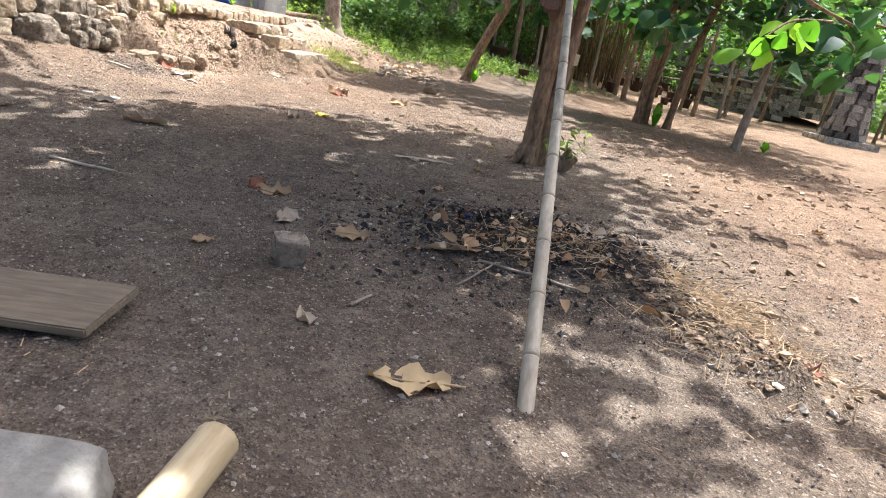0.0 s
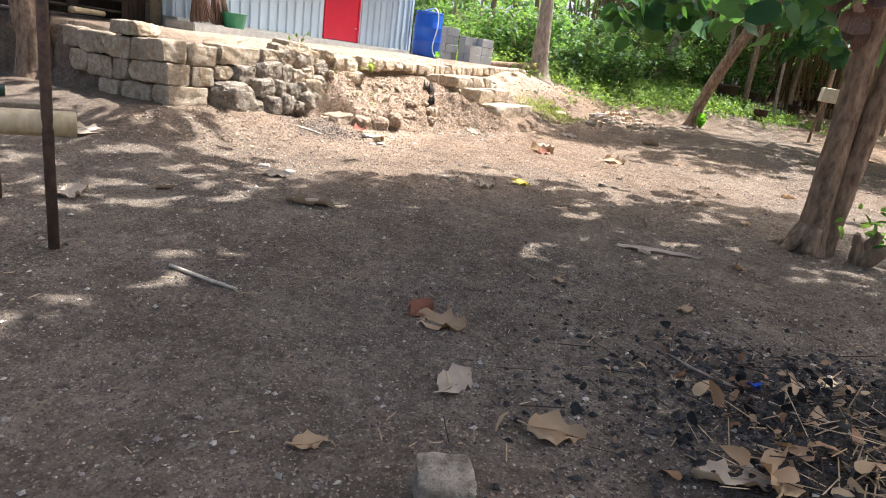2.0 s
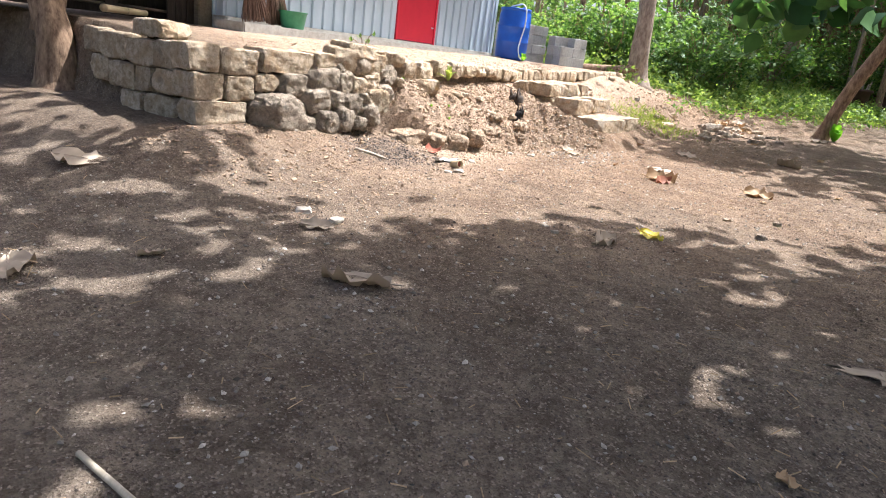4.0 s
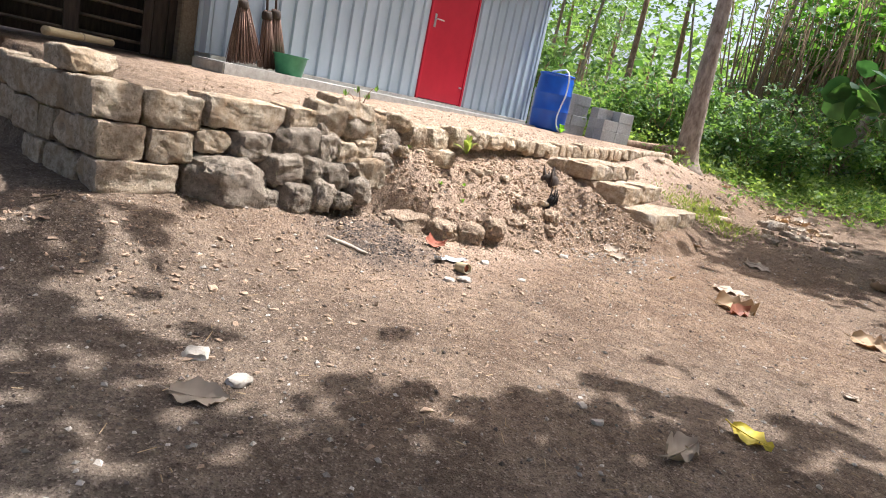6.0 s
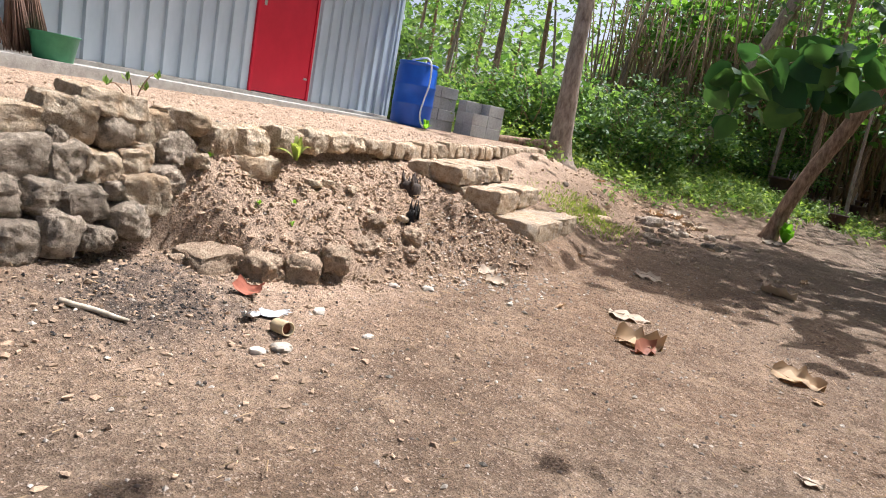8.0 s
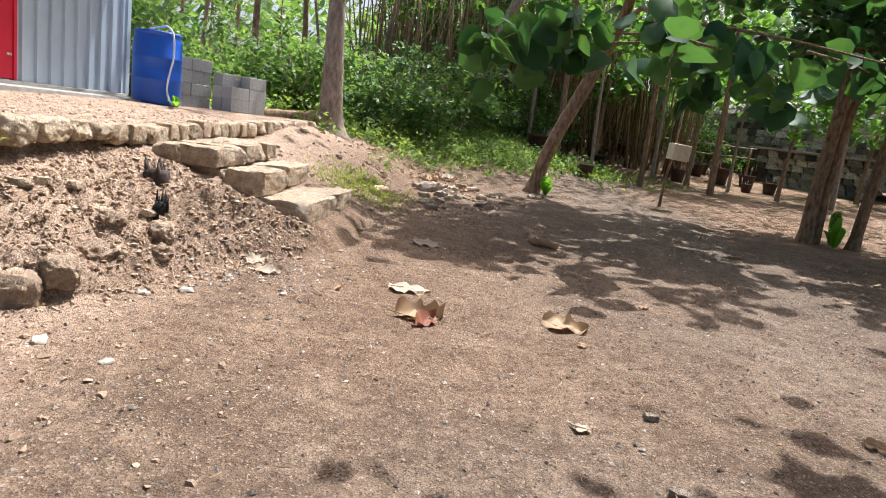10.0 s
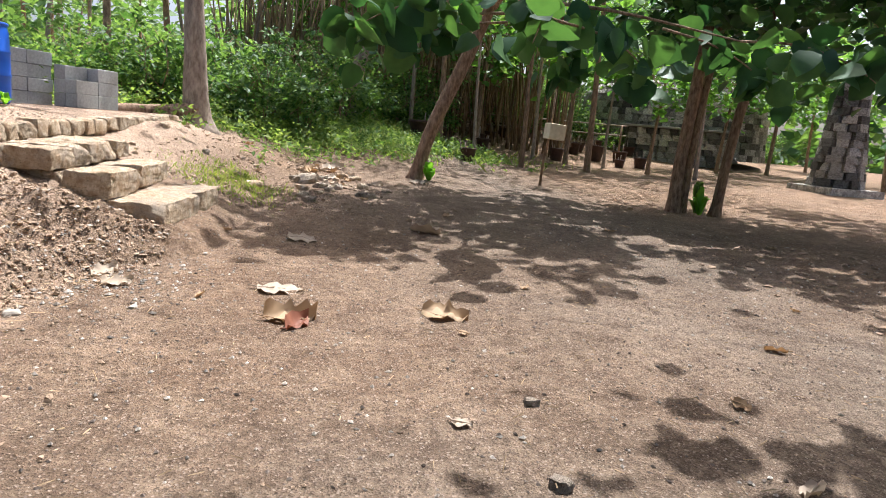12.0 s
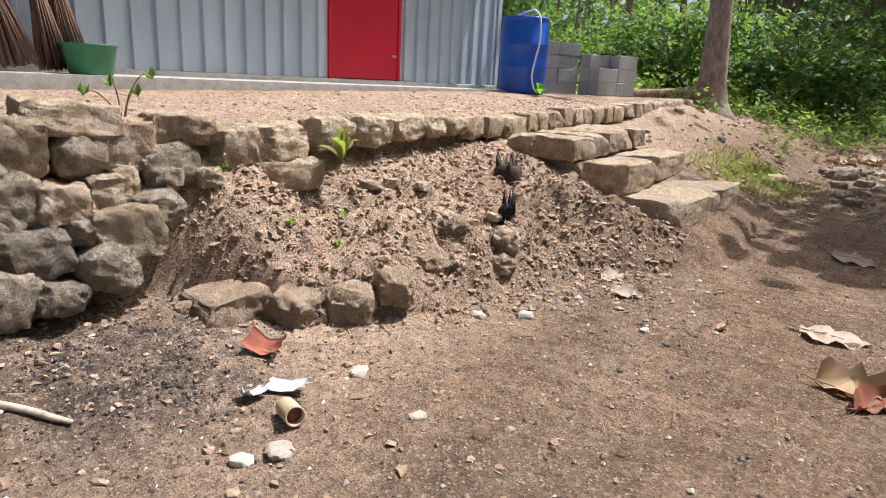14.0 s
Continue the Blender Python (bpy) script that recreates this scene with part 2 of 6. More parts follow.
TANLEAF = leaf_material("tan_leaf", (0.50, 0.36, 0.19), (0.60, 0.45, 0.26), 0.65, 0.12, (1.1, 0.9, 0.7))
REDLEAF = leaf_material("red_brown_leaf", (0.15, 0.055, 0.033), (0.27, 0.105, 0.06), 0.6, 0.12, (1.2, 0.8, 0.5))
YELLOWLEAF = leaf_material("yellow_leaf", (0.62, 0.48, 0.05), (0.72, 0.56, 0.09), 0.5, 0.2, (1.0, 0.85, 0.3))
BLUE = plain_material("blue_plastic", (0.008, 0.075, 0.46), (0.014, 0.11, 0.58), 4, 0.38, 0.08, spec=0.5)
WHITEHOSE = plain_material("white_hose", (0.62, 0.66, 0.70), (0.75, 0.78, 0.80), 8, 0.5, 0.1)
GREEN = plain_material("green_plastic", (0.03, 0.14, 0.07), (0.06, 0.22, 0.11), 6, 0.45, 0.1)
TIN = plain_material("painted_sheet", (0.33, 0.39, 0.45), (0.48, 0.54, 0.60), 1.6, 0.32, 0.05, spec=0.5, stretch=(1, 1, 0.35))
RED = plain_material("red_paint", (0.40, 0.010, 0.028), (0.52, 0.016, 0.038), 1.8, 0.5, 0.05)
STEEL = plain_material("brushed_steel", (0.5, 0.5, 0.5), (0.65, 0.65, 0.65), 30, 0.35, 0.1, metal=1.0)
BLACK = plain_material("charred_wood", (0.008, 0.007, 0.007), (0.03, 0.026, 0.024), 20, 0.8, 0.7)
TERRACOTTA = plain_material("terracotta", (0.22, 0.065, 0.04), (0.36, 0.125, 0.075), 15, 0.85, 0.2)
POTBROWN = plain_material("dark_pot", (0.045, 0.024, 0.018), (0.10, 0.055, 0.04), 8, 0.7, 0.2)
BROOMFIBRE = plain_material("broom_fibre", (0.10, 0.055, 0.04), (0.22, 0.135, 0.10), 30, 0.9, 0.5, vary=(0.6, 1.4), island=True, stretch=(3, 3, 0.4))
CARD = plain_material("pale_card", (0.55, 0.47, 0.34), (0.72, 0.64, 0.50), 12, 0.8, 0.2)
FOIL = plain_material("white_wrapper", (0.62, 0.62, 0.63), (0.80, 0.79, 0.78), 12, 0.4, 0.4)
INK = plain_material("dark_print", (0.04, 0.03, 0.05), (0.08, 0.06, 0.1), 12, 0.6, 0.1)
WHITESTONE = plain_material("white_stone", (0.33, 0.285, 0.23), (0.52, 0.455, 0.385), 25, 0.9, 0.4)


# ---- mesh helpers ----
def rng(seed):
    return np.random.default_rng(seed)


def link_mesh(name, verts, faces, material, parent=None, label="", smooth=True):
    me = bpy.data.meshes.new(name)
    me.from_pydata([tuple(map(float, v)) for v in verts], [], [tuple(map(int, f)) for f in faces])
    me.materials.append(material)
    if smooth:
        me.polygons.foreach_set("use_smooth", [True] * len(me.polygons))
    ob = new(name, me)
    if parent is not None:
        ob.parent = parent
    return tagged(ob, label)


def part(name, bm, material, parent=None, label="", smooth=False):
    me = bpy.data.meshes.new(name)
    bm.to_mesh(me)
    bm.free()
    me.materials.append(material)
    if smooth:
        me.polygons.foreach_set("use_smooth", [True] * len(me.polygons))
        me.set_sharp_from_angle(angle=radians(38))
    ob = new(name, me)
    if parent is not None:
        ob.parent = parent
    return tagged(ob, label)


def thing(name, m, label, category, group="", kind=""):
    ob = new(name)
    ob.empty_display_size = 0.1
    ob.matrix_world = m
    return tagged(ob, label, category, group, kind)


def box(lo, hi, bevel=0.0, segments=1):
    bm = bmesh.new()
    lo, hi = Vector(lo), Vector(hi)
    bmesh.ops.create_cube(bm, size=1, matrix=Matrix.Translation((lo + hi) / 2) @ Matrix.Diagonal((*(hi - lo), 1)))
    if bevel:
        bmesh.ops.bevel(bm, geom=bm.edges[:], offset=bevel, segments=segments, affect="EDGES")
    return bm


def tube(points, radii, sides=10, caps=True, wobble=0.0, seed=0):
    """Verts and faces of a tapered tube along a line of points."""
    pts = [Vector(p) for p in points]
    verts, faces = [], []
    side = None
    r0 = rng(seed)
    ph = r0.uniform(0, 6.28, 3)
    for i, p in enumerate(pts):
        d = (pts[min(i + 1, len(pts) - 1)] - pts[max(i - 1, 0)]).normalized()
        if side is None:
            side = d.orthogonal().normalized()
        side = (side - d * side.dot(d)).normalized()
        up = d.cross(side)
        for k in range(sides):
            a = 2 * math.pi * k / sides
            r = radii[i] * (1 + wobble * (math.sin(2 * a + ph[0] + i * 0.35) + 0.6 * math.sin(3 * a + ph[1] - i * 0.8) + 0.5 * r0.uniform(-1, 1)))
            verts.append(p + side * (r * math.cos(a)) + up * (r * math.sin(a)))
    for i in range(len(pts) - 1):
        for k in range(sides):
            a, b = i * sides + k, i * sides + (k + 1) % sides
            faces.append((a, b, b + sides, a + sides))
    if caps:
        faces.append(tuple(range(sides))[::-1])
        faces.append(tuple(range((len(pts) - 1) * sides, len(pts) * sides)))
    return verts, faces


def join(parts):
    verts, faces = [], []
    for v, f in parts:
        n = len(verts)
        verts += list(v)
        faces += [tuple(i + n for i in q) for q in f]
    return verts, faces


def smooth_line(points, n):
    """A Catmull-Rom line through a few points."""
    p = [Vector(q) for q in points]
    p = [2 * p[0] - p[1]] + p + [2 * p[-1] - p[-2]]
    out = []
    for i in range(n):
        u = i / (n - 1) * (len(p) - 3)
        k = min(int(u), len(p) - 4)
        t = u - k
        a, b, c, d = p[k : k + 4]
        out.append(0.5 * ((2 * b) + (c - a) * t + (2 * a - 5 * b + 4 * c - d) * t * t + (3 * b - a - 3 * c + d) * t**3))
    return out


def stone_bm(lx, ly, lz, roundness, rough, seed, cuts=3, chips=5):
    """A block or boulder, its base at z = 0: rounded, with broken faces."""
    bm = bmesh.new()
    r = rng(seed + 500)
    planes = []
    for _ in range(chips):
        n = Vector(r.normal(size=3)).normalized()
        planes.append((n, r.uniform(0.74, 1.0) * (1 + 0.42 * (1 - roundness) * (abs(n.x) + abs(n.y) + abs(n.z) - 1) / 0.73)))
    bmesh.ops.create_cube(bm, size=2)
    bmesh.ops.subdivide_edges(bm, edges=bm.edges[:], cuts=cuts, use_grid_fill=True)
    off = Vector((seed * 7.31 % 91, seed * 3.17 % 83, seed * 1.93 % 77))
    for v in bm.verts:
        p = v.co.copy()
        ball = p.normalized() * 1.12
        q = p.lerp(ball, roundness)
        n = noise.noise_vector(q * 1.1 + off) * rough + noise.noise_vector(q * 3.1 + off) * rough * 0.55 + noise.noise_vector(q * 7.3 + off) * rough * 0.42
        q += n
        for axis_n, far in planes:
            over = q.dot(axis_n) - far
            if over > 0:
                q -= axis_n * over * 0.9
        v.co = Vector((q.x * lx / 2, q.y * ly / 2, (q.z + 1) * lz / 2))
    return bm


def hewn_bm(lx, ly, lz, wear, rough, seed, cuts=9, skew=0.06):
    """A worn block or field stone, its base at z = 0; wear: the radius to which its edges are worn, in metres."""
    bm = bmesh.new()
    r = rng(seed + 900)
    half = Vector((lx / 2, ly / 2, lz / 2))
    bmesh.ops.create_cube(bm, size=2)
    bmesh.ops.subdivide_edges(bm, edges=bm.edges[:], cuts=cuts, use_grid_fill=True)
    off = Vector((seed * 7.31 % 91, seed * 3.17 % 83, seed * 1.93 % 77))
    sk = r.normal(0, skew, 6)
    chips = []
    blunt = min(1.0, wear / (0.5 * min(half)))
    for _ in range(5 + int(9 * blunt)):
        n = Vector(r.choice((-1, 1), 3) * r.uniform(0.12, 1.0, 3)).normalized()
        chips.append((n, sum(abs(n[i]) * half[i] for i in range(3)) * r.uniform(0.86 - 0.24 * blunt, 1.0 - 0.1 * blunt)))
    for v in bm.verts:
        u = v.co
        p = Vector((u.x * half.x * (1 + sk[0] * u.y + sk[1] * u.z), u.y * half.y * (1 + sk[2] * u.x + sk[3] * u.z), u.z * half.z * (1 + sk[4] * u.x + sk[5] * u.y)))
        e = min(wear * (1 + 0.7 * noise.noise(p * 9 + off)), 0.95 * min(half))
        e = max(e, 0.004)
        inner = Vector([max(-(half[i] - e), min(half[i] - e, p[i])) for i in range(3)])
        d = p - inner
        n = d.normalized() if d.length > 1e-6 else p.normalized()
        if d.length > 1e-6:
            p = inner + n * min(d.length, e)
        for axis_n, far in chips:
            over = p.dot(axis_n) - far
            if over > 0:
                p -= axis_n * over * 0.95
        p += n * rough * (0.9 * noise.noise(p * 8 + off) + 0.8 * noise.noise(p * 19 - off) + 0.7 * noise.noise(p * 43 + off) - 0.9 * abs(noise.noise(p * 27 + off)))
        v.co = p + Vector((0, 0, half.z))
    return bm


def leaf_cloud(centers, normals, sizes, seed, droop=0.35, aspect=0.8):
    """Many broad leaves, each a folded, drooping blade of ten corners, as verts and faces."""
    r = rng(seed)
    n = len(centers)
    outline = np.array([(0, 0, 0), (0.12, 0.40, 0.03), (0.42, 0.50, 0.06), (0.75, 0.36, 0.0), (1.0, 0, -0.10), (0.75, -0.36, 0.0), (0.42, -0.50, 0.06), (0.12, -0.40, 0.03), (0.35, 0, -0.03), (0.7, 0, -0.05)])
    outline = outline * (1, aspect, 1)
    outline[:, 2] -= droop * outline[:, 0] ** 2 * 0.5
    nz = normals / np.linalg.norm(normals, axis=1, keepdims=True)
    a = r.normal(size=(n, 3))
    ax = a - (a * nz).sum(1, keepdims=True) * nz
    ax /= np.linalg.norm(ax, axis=1, keepdims=True)
    ay = np.cross(nz, ax)
    o = outline[None] * sizes[:, None, None]
    v = centers[:, None] + o[..., :1] * ax[:, None] + o[..., 1:2] * ay[:, None] + o[..., 2:] * nz[:, None]
    quads = [(0, 8, 2, 1), (8, 9, 3, 2), (0, 7, 6, 8), (8, 6, 5, 9)]
    tris = [(9, 4, 3), (9, 5, 4)]
    faces = []
    for k in range(n):
        b = k * 10
        faces += [tuple(b + i for i in q) for q in quads] + [tuple(b + i for i in q) for q in tris]
    return v.reshape(-1, 3), faces


def small_leaves(centers, normals, sizes, seed, narrow=0.45):
    """Many small leaves of four corners, folded along the rib."""
    r = rng(seed)
    n = len(centers)
    outline = np.array([(0, 0, 0), (0.5, narrow / 2, 0.06), (1, 0, -0.12), (0.5, -narrow / 2, 0.06)])
    nz = normals / np.linalg.norm(normals, axis=1, keepdims=True)
    a = r.normal(size=(n, 3))
    ax = a - (a * nz).sum(1, keepdims=True) * nz
    ax /= np.linalg.norm(ax, axis=1, keepdims=True)
    ay = np.cross(nz, ax)
    o = outline[None] * sizes[:, None, None]
    v = centers[:, None] + o[..., :1] * ax[:, None] + o[..., 1:2] * ay[:, None] + o[..., 2:] * nz[:, None]
    faces = []
    for k in range(n):
        b = k * 4
        faces += [(b, b + 1, b + 2), (b, b + 2, b + 3)]
    return v.reshape(-1, 3), faces


def lumps(places, sizes, seed, flat=0.75):
    """Clods of earth, each an uneven twelve-cornered ball."""
    r = rng(seed)
    g = (1 + 5**0.5) / 2
    o = np.array([(-1, g, 0), (1, g, 0), (-1, -g, 0), (1, -g, 0), (0, -1, g), (0, 1, g), (0, -1, -g), (0, 1, -g), (g, 0, -1), (g, 0, 1), (-g, 0, -1), (-g, 0, 1)]) / 1.9
    t = [(0, 11, 5), (0, 5, 1), (0, 1, 7), (0, 7, 10), (0, 10, 11), (1, 5, 9), (5, 11, 4), (11, 10, 2), (10, 7, 6), (7, 1, 8), (3, 9, 4), (3, 4, 2), (3, 2, 6), (3, 6, 8), (3, 8, 9), (4, 9, 5), (2, 4, 11), (6, 2, 10), (8, 6, 7), (9, 8, 1)]
    n = len(places)
    k = o[None] * r.uniform(0.35, 1.5, (n, 12, 1)) * r.uniform(0.5, 1.4, (n, 1, 3)) * sizes[:, None, None] * np.array((1, 1, flat))
    a = r.uniform(0, 6.28, n)
    c, s = np.cos(a)[:, None], np.sin(a)[:, None]
    k = np.stack([k[..., 0] * c - k[..., 1] * s, k[..., 0] * s + k[..., 1] * c, k[..., 2]], -1)
    v = places[:, None] + k
    faces = (np.arange(n)[:, None, None] * 12 + np.array(t)[None]).reshape(-1, 3)
    return v.reshape(-1, 3), faces


def crumbs(places, sizes, seed, flat=0.6):
    """Loose bits, each a squashed six-cornered lump."""
    r = rng(seed)
    o = np.array([(1, 0, 0), (0, 1, 0), (-1, 0, 0), (0, -1, 0), (0, 0, 1), (0, 0, -1)], float)
    n = len(places)
    k = o[None] * r.uniform(0.6, 1.3, (n, 6, 1)) * sizes[:, None, None] * np.array((1, 1, flat))
    ang = r.uniform(0, 6.28, n)
    c, s = np.cos(ang)[:, None], np.sin(ang)[:, None]
    k = np.stack([k[..., 0] * c - k[..., 1] * s * 0.7, k[..., 0] * s + k[..., 1] * c * 0.7, k[..., 2]], -1)
    v = places[:, None] + k
    f = [(0, 1, 4), (1, 2, 4), (2, 3, 4), (3, 0, 4), (1, 0, 5), (2, 1, 5), (3, 2, 5), (0, 3, 5)]
    faces = [tuple(b * 6 + i for i in t) for b in range(n) for t in f]
    return v.reshape(-1, 3), faces


# ---- the lie of the land ----
EDGE_Y = (5.6, 6.5, 7.6, 8.6, 8.95, 9.5, 10.6, 11.2, 13.2, 15.0, 16.5, 18.0, 22.0)
EDGE_X = (-5.35, -5.32, -5.13, -4.95, -4.90, -4.80, -4.70, -4.67, -4.58, -4.40, -4.3, -4.6, -5.6)
SLOPE_W = (0.10, 0.10, 0.10, 0.12, 0.62, 1.0, 1.4, 1.92, 1.92, 1.8, 1.7, 2.2, 3.0)


RIDGE = (1.10, 3.72, 0.52, -1.12)  # raked ridge beside the ash: its head, and the run to its foot


def ss(a, b, x):
    t = np.clip((x - a) / (b - a), 0, 1)
    return t * t * (3 - 2 * t)


def wave(x, y, s, seed):
    """A soft sum of sines, for uneven ground."""
    r = rng(seed)
    out = 0
    for _ in range(7):
        a, k, p = r.uniform(0, 6.28), s * r.uniform(0.6, 1.7), r.uniform(0, 6.28)
        out = out + np.sin(k * (np.cos(a) * x + np.sin(a) * y) + p)
    return out / 7


def grain(x, y, freq, seed):
    """Lattice noise from -1 to 1, for broken earth."""
    table = rng(seed).uniform(-1, 1, (256, 256))
    u, q = x * freq, y * freq
    i, j = np.floor(u).astype(int), np.floor(q).astype(int)
    a, b = u - i, q - j
    a, b = a * a * (3 - 2 * a), b * b * (3 - 2 * b)
    at = lambda m, n: table[m % 256, n % 256]
    return (at(i, j) * (1 - a) + at(i + 1, j) * a) * (1 - b) + (at(i, j + 1) * (1 - a) + at(i + 1, j + 1) * a) * b


def terrace(x, y):
    return np.minimum(1.10 + 0.030 * (y - 9.3) + 0.075 * np.clip(-4.7 - x, 0, 2.0), 1.315)


def ground(x, y):
    x, y = np.asarray(x, float), np.asarray(y, float)
    g = 0.03 * np.clip(y, -30, 40) + 0.02 * wave(x, y, 1.3, 5) + 0.012 * wave(x, y, 5, 6) + 0.006 * wave(x, y, 16, 7)
    # heap of ash and litter, and the spill beside it
    g = g + 0.13 * np.exp(-(((x - 0.75) / 0.75) ** 2) - ((y - 3.75) / 0.55) ** 2)
    u = np.clip(((x - RIDGE[0]) * RIDGE[2] + (y - RIDGE[1]) * RIDGE[3]) / (RIDGE[2] ** 2 + RIDGE[3] ** 2), 0, 1)
    off = np.hypot(x - RIDGE[0] - u * RIDGE[2], y - RIDGE[1] - u * RIDGE[3])
    g = g + 0.10 * np.exp(-((off / 0.16) ** 2)) * (1 + 0.5 * grain(x, y, 8, 21))
    g = g - 0.13 * np.exp(-(((x - 4.6) / 2.0) ** 2) - ((y - 16.8) / 2.2) ** 2)
    # bank of earth at the foot of the wall
    foot = ss(-3.7, -5.1, x) * ss(4.6, 6.4, y) * ss(9.6, 8.4, y)
    g = g + 0.13 * ss(-4.35, -5.0, x) * ss(5.5, 6.5, y) * ss(8.5, 7.5, y)
    g = g + 0.17 * foot + 0.007 * grain(x, y, 9, 4) * ss(14, 10, y) + 0.012 * grain(x, y, 7, 5) * ss(1.2, 2.4, x)
    # wooded slope in the distance
    far = ss(21, 48, y - 0.35 * np.clip(x, -20, 30)) * ss(26, -4, x)
    g = g + 5.0 * far + 2.2 * ss(18, 30, y) * ss(-3, -12, x)
    g = g + 0.55 * ss(17.5, 24, y) * ss(4, -2, x)
    # terrace
    ex, w = np.interp(y, EDGE_Y, EDGE_X), np.interp(y, EDGE_Y, SLOPE_W)
    s = np.minimum(ex - x, (y - 6.72 + 0.14 * (x + 5.3)))
    s = np.where(x < -7.0, s - 1.2 * ss(-7.0, -8.5, x) * ss(7.4, 6.2, y), s)
    T = terrace(x, y)
    low = T - 0.16 * ss(9.0, 9.4, y) * ss(15.5, 14.0, y)
    rise = np.clip((s + w) / w, 0, 1)
    ledge = ss(0.0, 0.14, rise) * 0.16 * ss(8.7, 9.0, y) * ss(11.0, 10.4, y)
    rise = ledge + (1 - ledge) * rise ** (1 - 0.3 * ss(10.5, 11.1, y) * ss(13.8, 13.0, y))
    mound = wave(x, y, 9, 11) * 0.05 + grain(x, y, 5, 1) * 0.055 + grain(x, y, 11, 2) * 0.05 - np.abs(grain(x, y, 19, 3)) * 0.045 + grain(x, y, 36, 8) * 0.02
    slope = g + (low - g) * rise + mound * np.sin(np.pi * np.clip(rise, 0, 1)) * ss(8.8, 9.3, y) * ss(12, 11, y)
    return np.where(s >= 0.0, T + 0.004 * wave(x, y, 14, 9), np.where(s > -w, slope, g))


def drop_to(x, y):
    return float(ground(x, y))


def axis(fine_lo, fine_hi, step, far_lo, far_hi):
    mid = list(np.arange(fine_lo, fine_hi + 1e-6, step))
    out, d = [mid[-1]], step
    while out[-1] < far_hi:
        d *= 1.22
        out.append(out[-1] + d)
    low, d = [mid[0]], step
    while low[-1] > far_lo:
        d *= 1.22
        low.append(low[-1] - d)
    return np.array(low[::-1][:-1] + mid + out[1:])


def denser(line, lo, hi, step):
    """The same axis with a finer stretch."""
    return np.concatenate([line[line < lo], np.arange(lo, hi, step), line[line >= hi]])


gx = denser(axis(-6.6, 3.6, 0.05, -900, 900), -5.1, -3.2, 0.022)
gy = denser(axis(0.6, 13.6, 0.05, -900, 1200), 8.7, 11.4, 0.022)
GX, GY = np.meshgrid(gx, gy)
GZ = ground(GX, GY)
rows_n, cols_n = GX.shape
idx = np.arange(rows_n * cols_n).reshape(rows_n, cols_n)
quads = np.stack([idx[:-1, :-1], idx[:-1, 1:], idx[1:, 1:], idx[1:, :-1]], -1).reshape(-1, 4)
GZ = GZ + 0.003 * rng(3).normal(size=GZ.shape) * (np.abs(GX) < 12) * (GY < 20)
earth = link_mesh("ground", np.stack([GX, GY, GZ], -1).reshape(-1, 3), quads, SOIL)
tagged(earth, "bare trodden brown earth with ash and red patches", "ground", kind="structure")


# ---- retaining wall ----
def wall_x(y):
    return float(np.interp(y, EDGE_Y, EDGE_X)) + 0.13


wall = thing("retaining_wall", Matrix(), "dry-laid wall of yellow limestone blocks and grey rubble holding the terrace", "wall", kind="structure")
counter = [0]


def lay(name, x, y, z, depth, length, height, wear, rough, material, turn=0.0, tip=0.0, cuts=9):
    """A stone of the wall: its centre, and its size across, along and up."""
    counter[0] += 1
    ob = part(name, hewn_bm(depth, length, height, wear, rough, counter[0], cuts), material, wall, smooth=True)
    ob.matrix_local = pose(x, y, z - height / 2, tip, 0, turn)
    return ob


def batter(y, z):
    """How far the loose rubble leans out towards its foot."""
    return 0.42 * max(0.0, min(1.0, 1.05 - z)) * max(0.0, min(1.0, (y - 7.15) / 0.5))


def wall_block(y, z, length, height, turn=0.0, out=0.0, depth=0.28):
    lay("block", wall_x(y) - depth / 2 + 0.02 + out, y, z, depth, length * 1.01, height * 1.0, 0.022, 0.012, LIME, -9 + turn)


def wall_rock(y, z, length, height, material, wear=0.45, out=0.0):
    depth = max(0.24, length)
    lay("stone", wall_x(y) + 0.03 + batter(y, z) - depth / 2 + out, y, z, depth, length * 1.1, height * 1.14, 0.75 * wear * min(length, height), 0.016, material, -8 + (counter[0] * 37 % 36) - 18, (counter[0] * 53 % 26) - 13)


# coursed corner
for y, z, length, height in ((6.66, 1.02, 0.28, 0.22), (6.985, 1.00, 0.36, 0.215), (7.47, 1.035, 0.60, 0.205), (7.92, 1.06, 0.28, 0.17)):
    wall_block(y, z, length, height, (counter[0] * 3 % 7) - 3)
for y, z, length, height in ((6.68, 0.80, 0.30, 0.215), (6.98, 0.79, 0.28, 0.205), (7.25, 0.845, 0.25, 0.15)):
    wall_block(y, z, length, height, (counter[0] * 5 % 9) - 4, 0.01)
wall_block(6.79, 0.59, 0.48, 0.20, 1, 0.03)
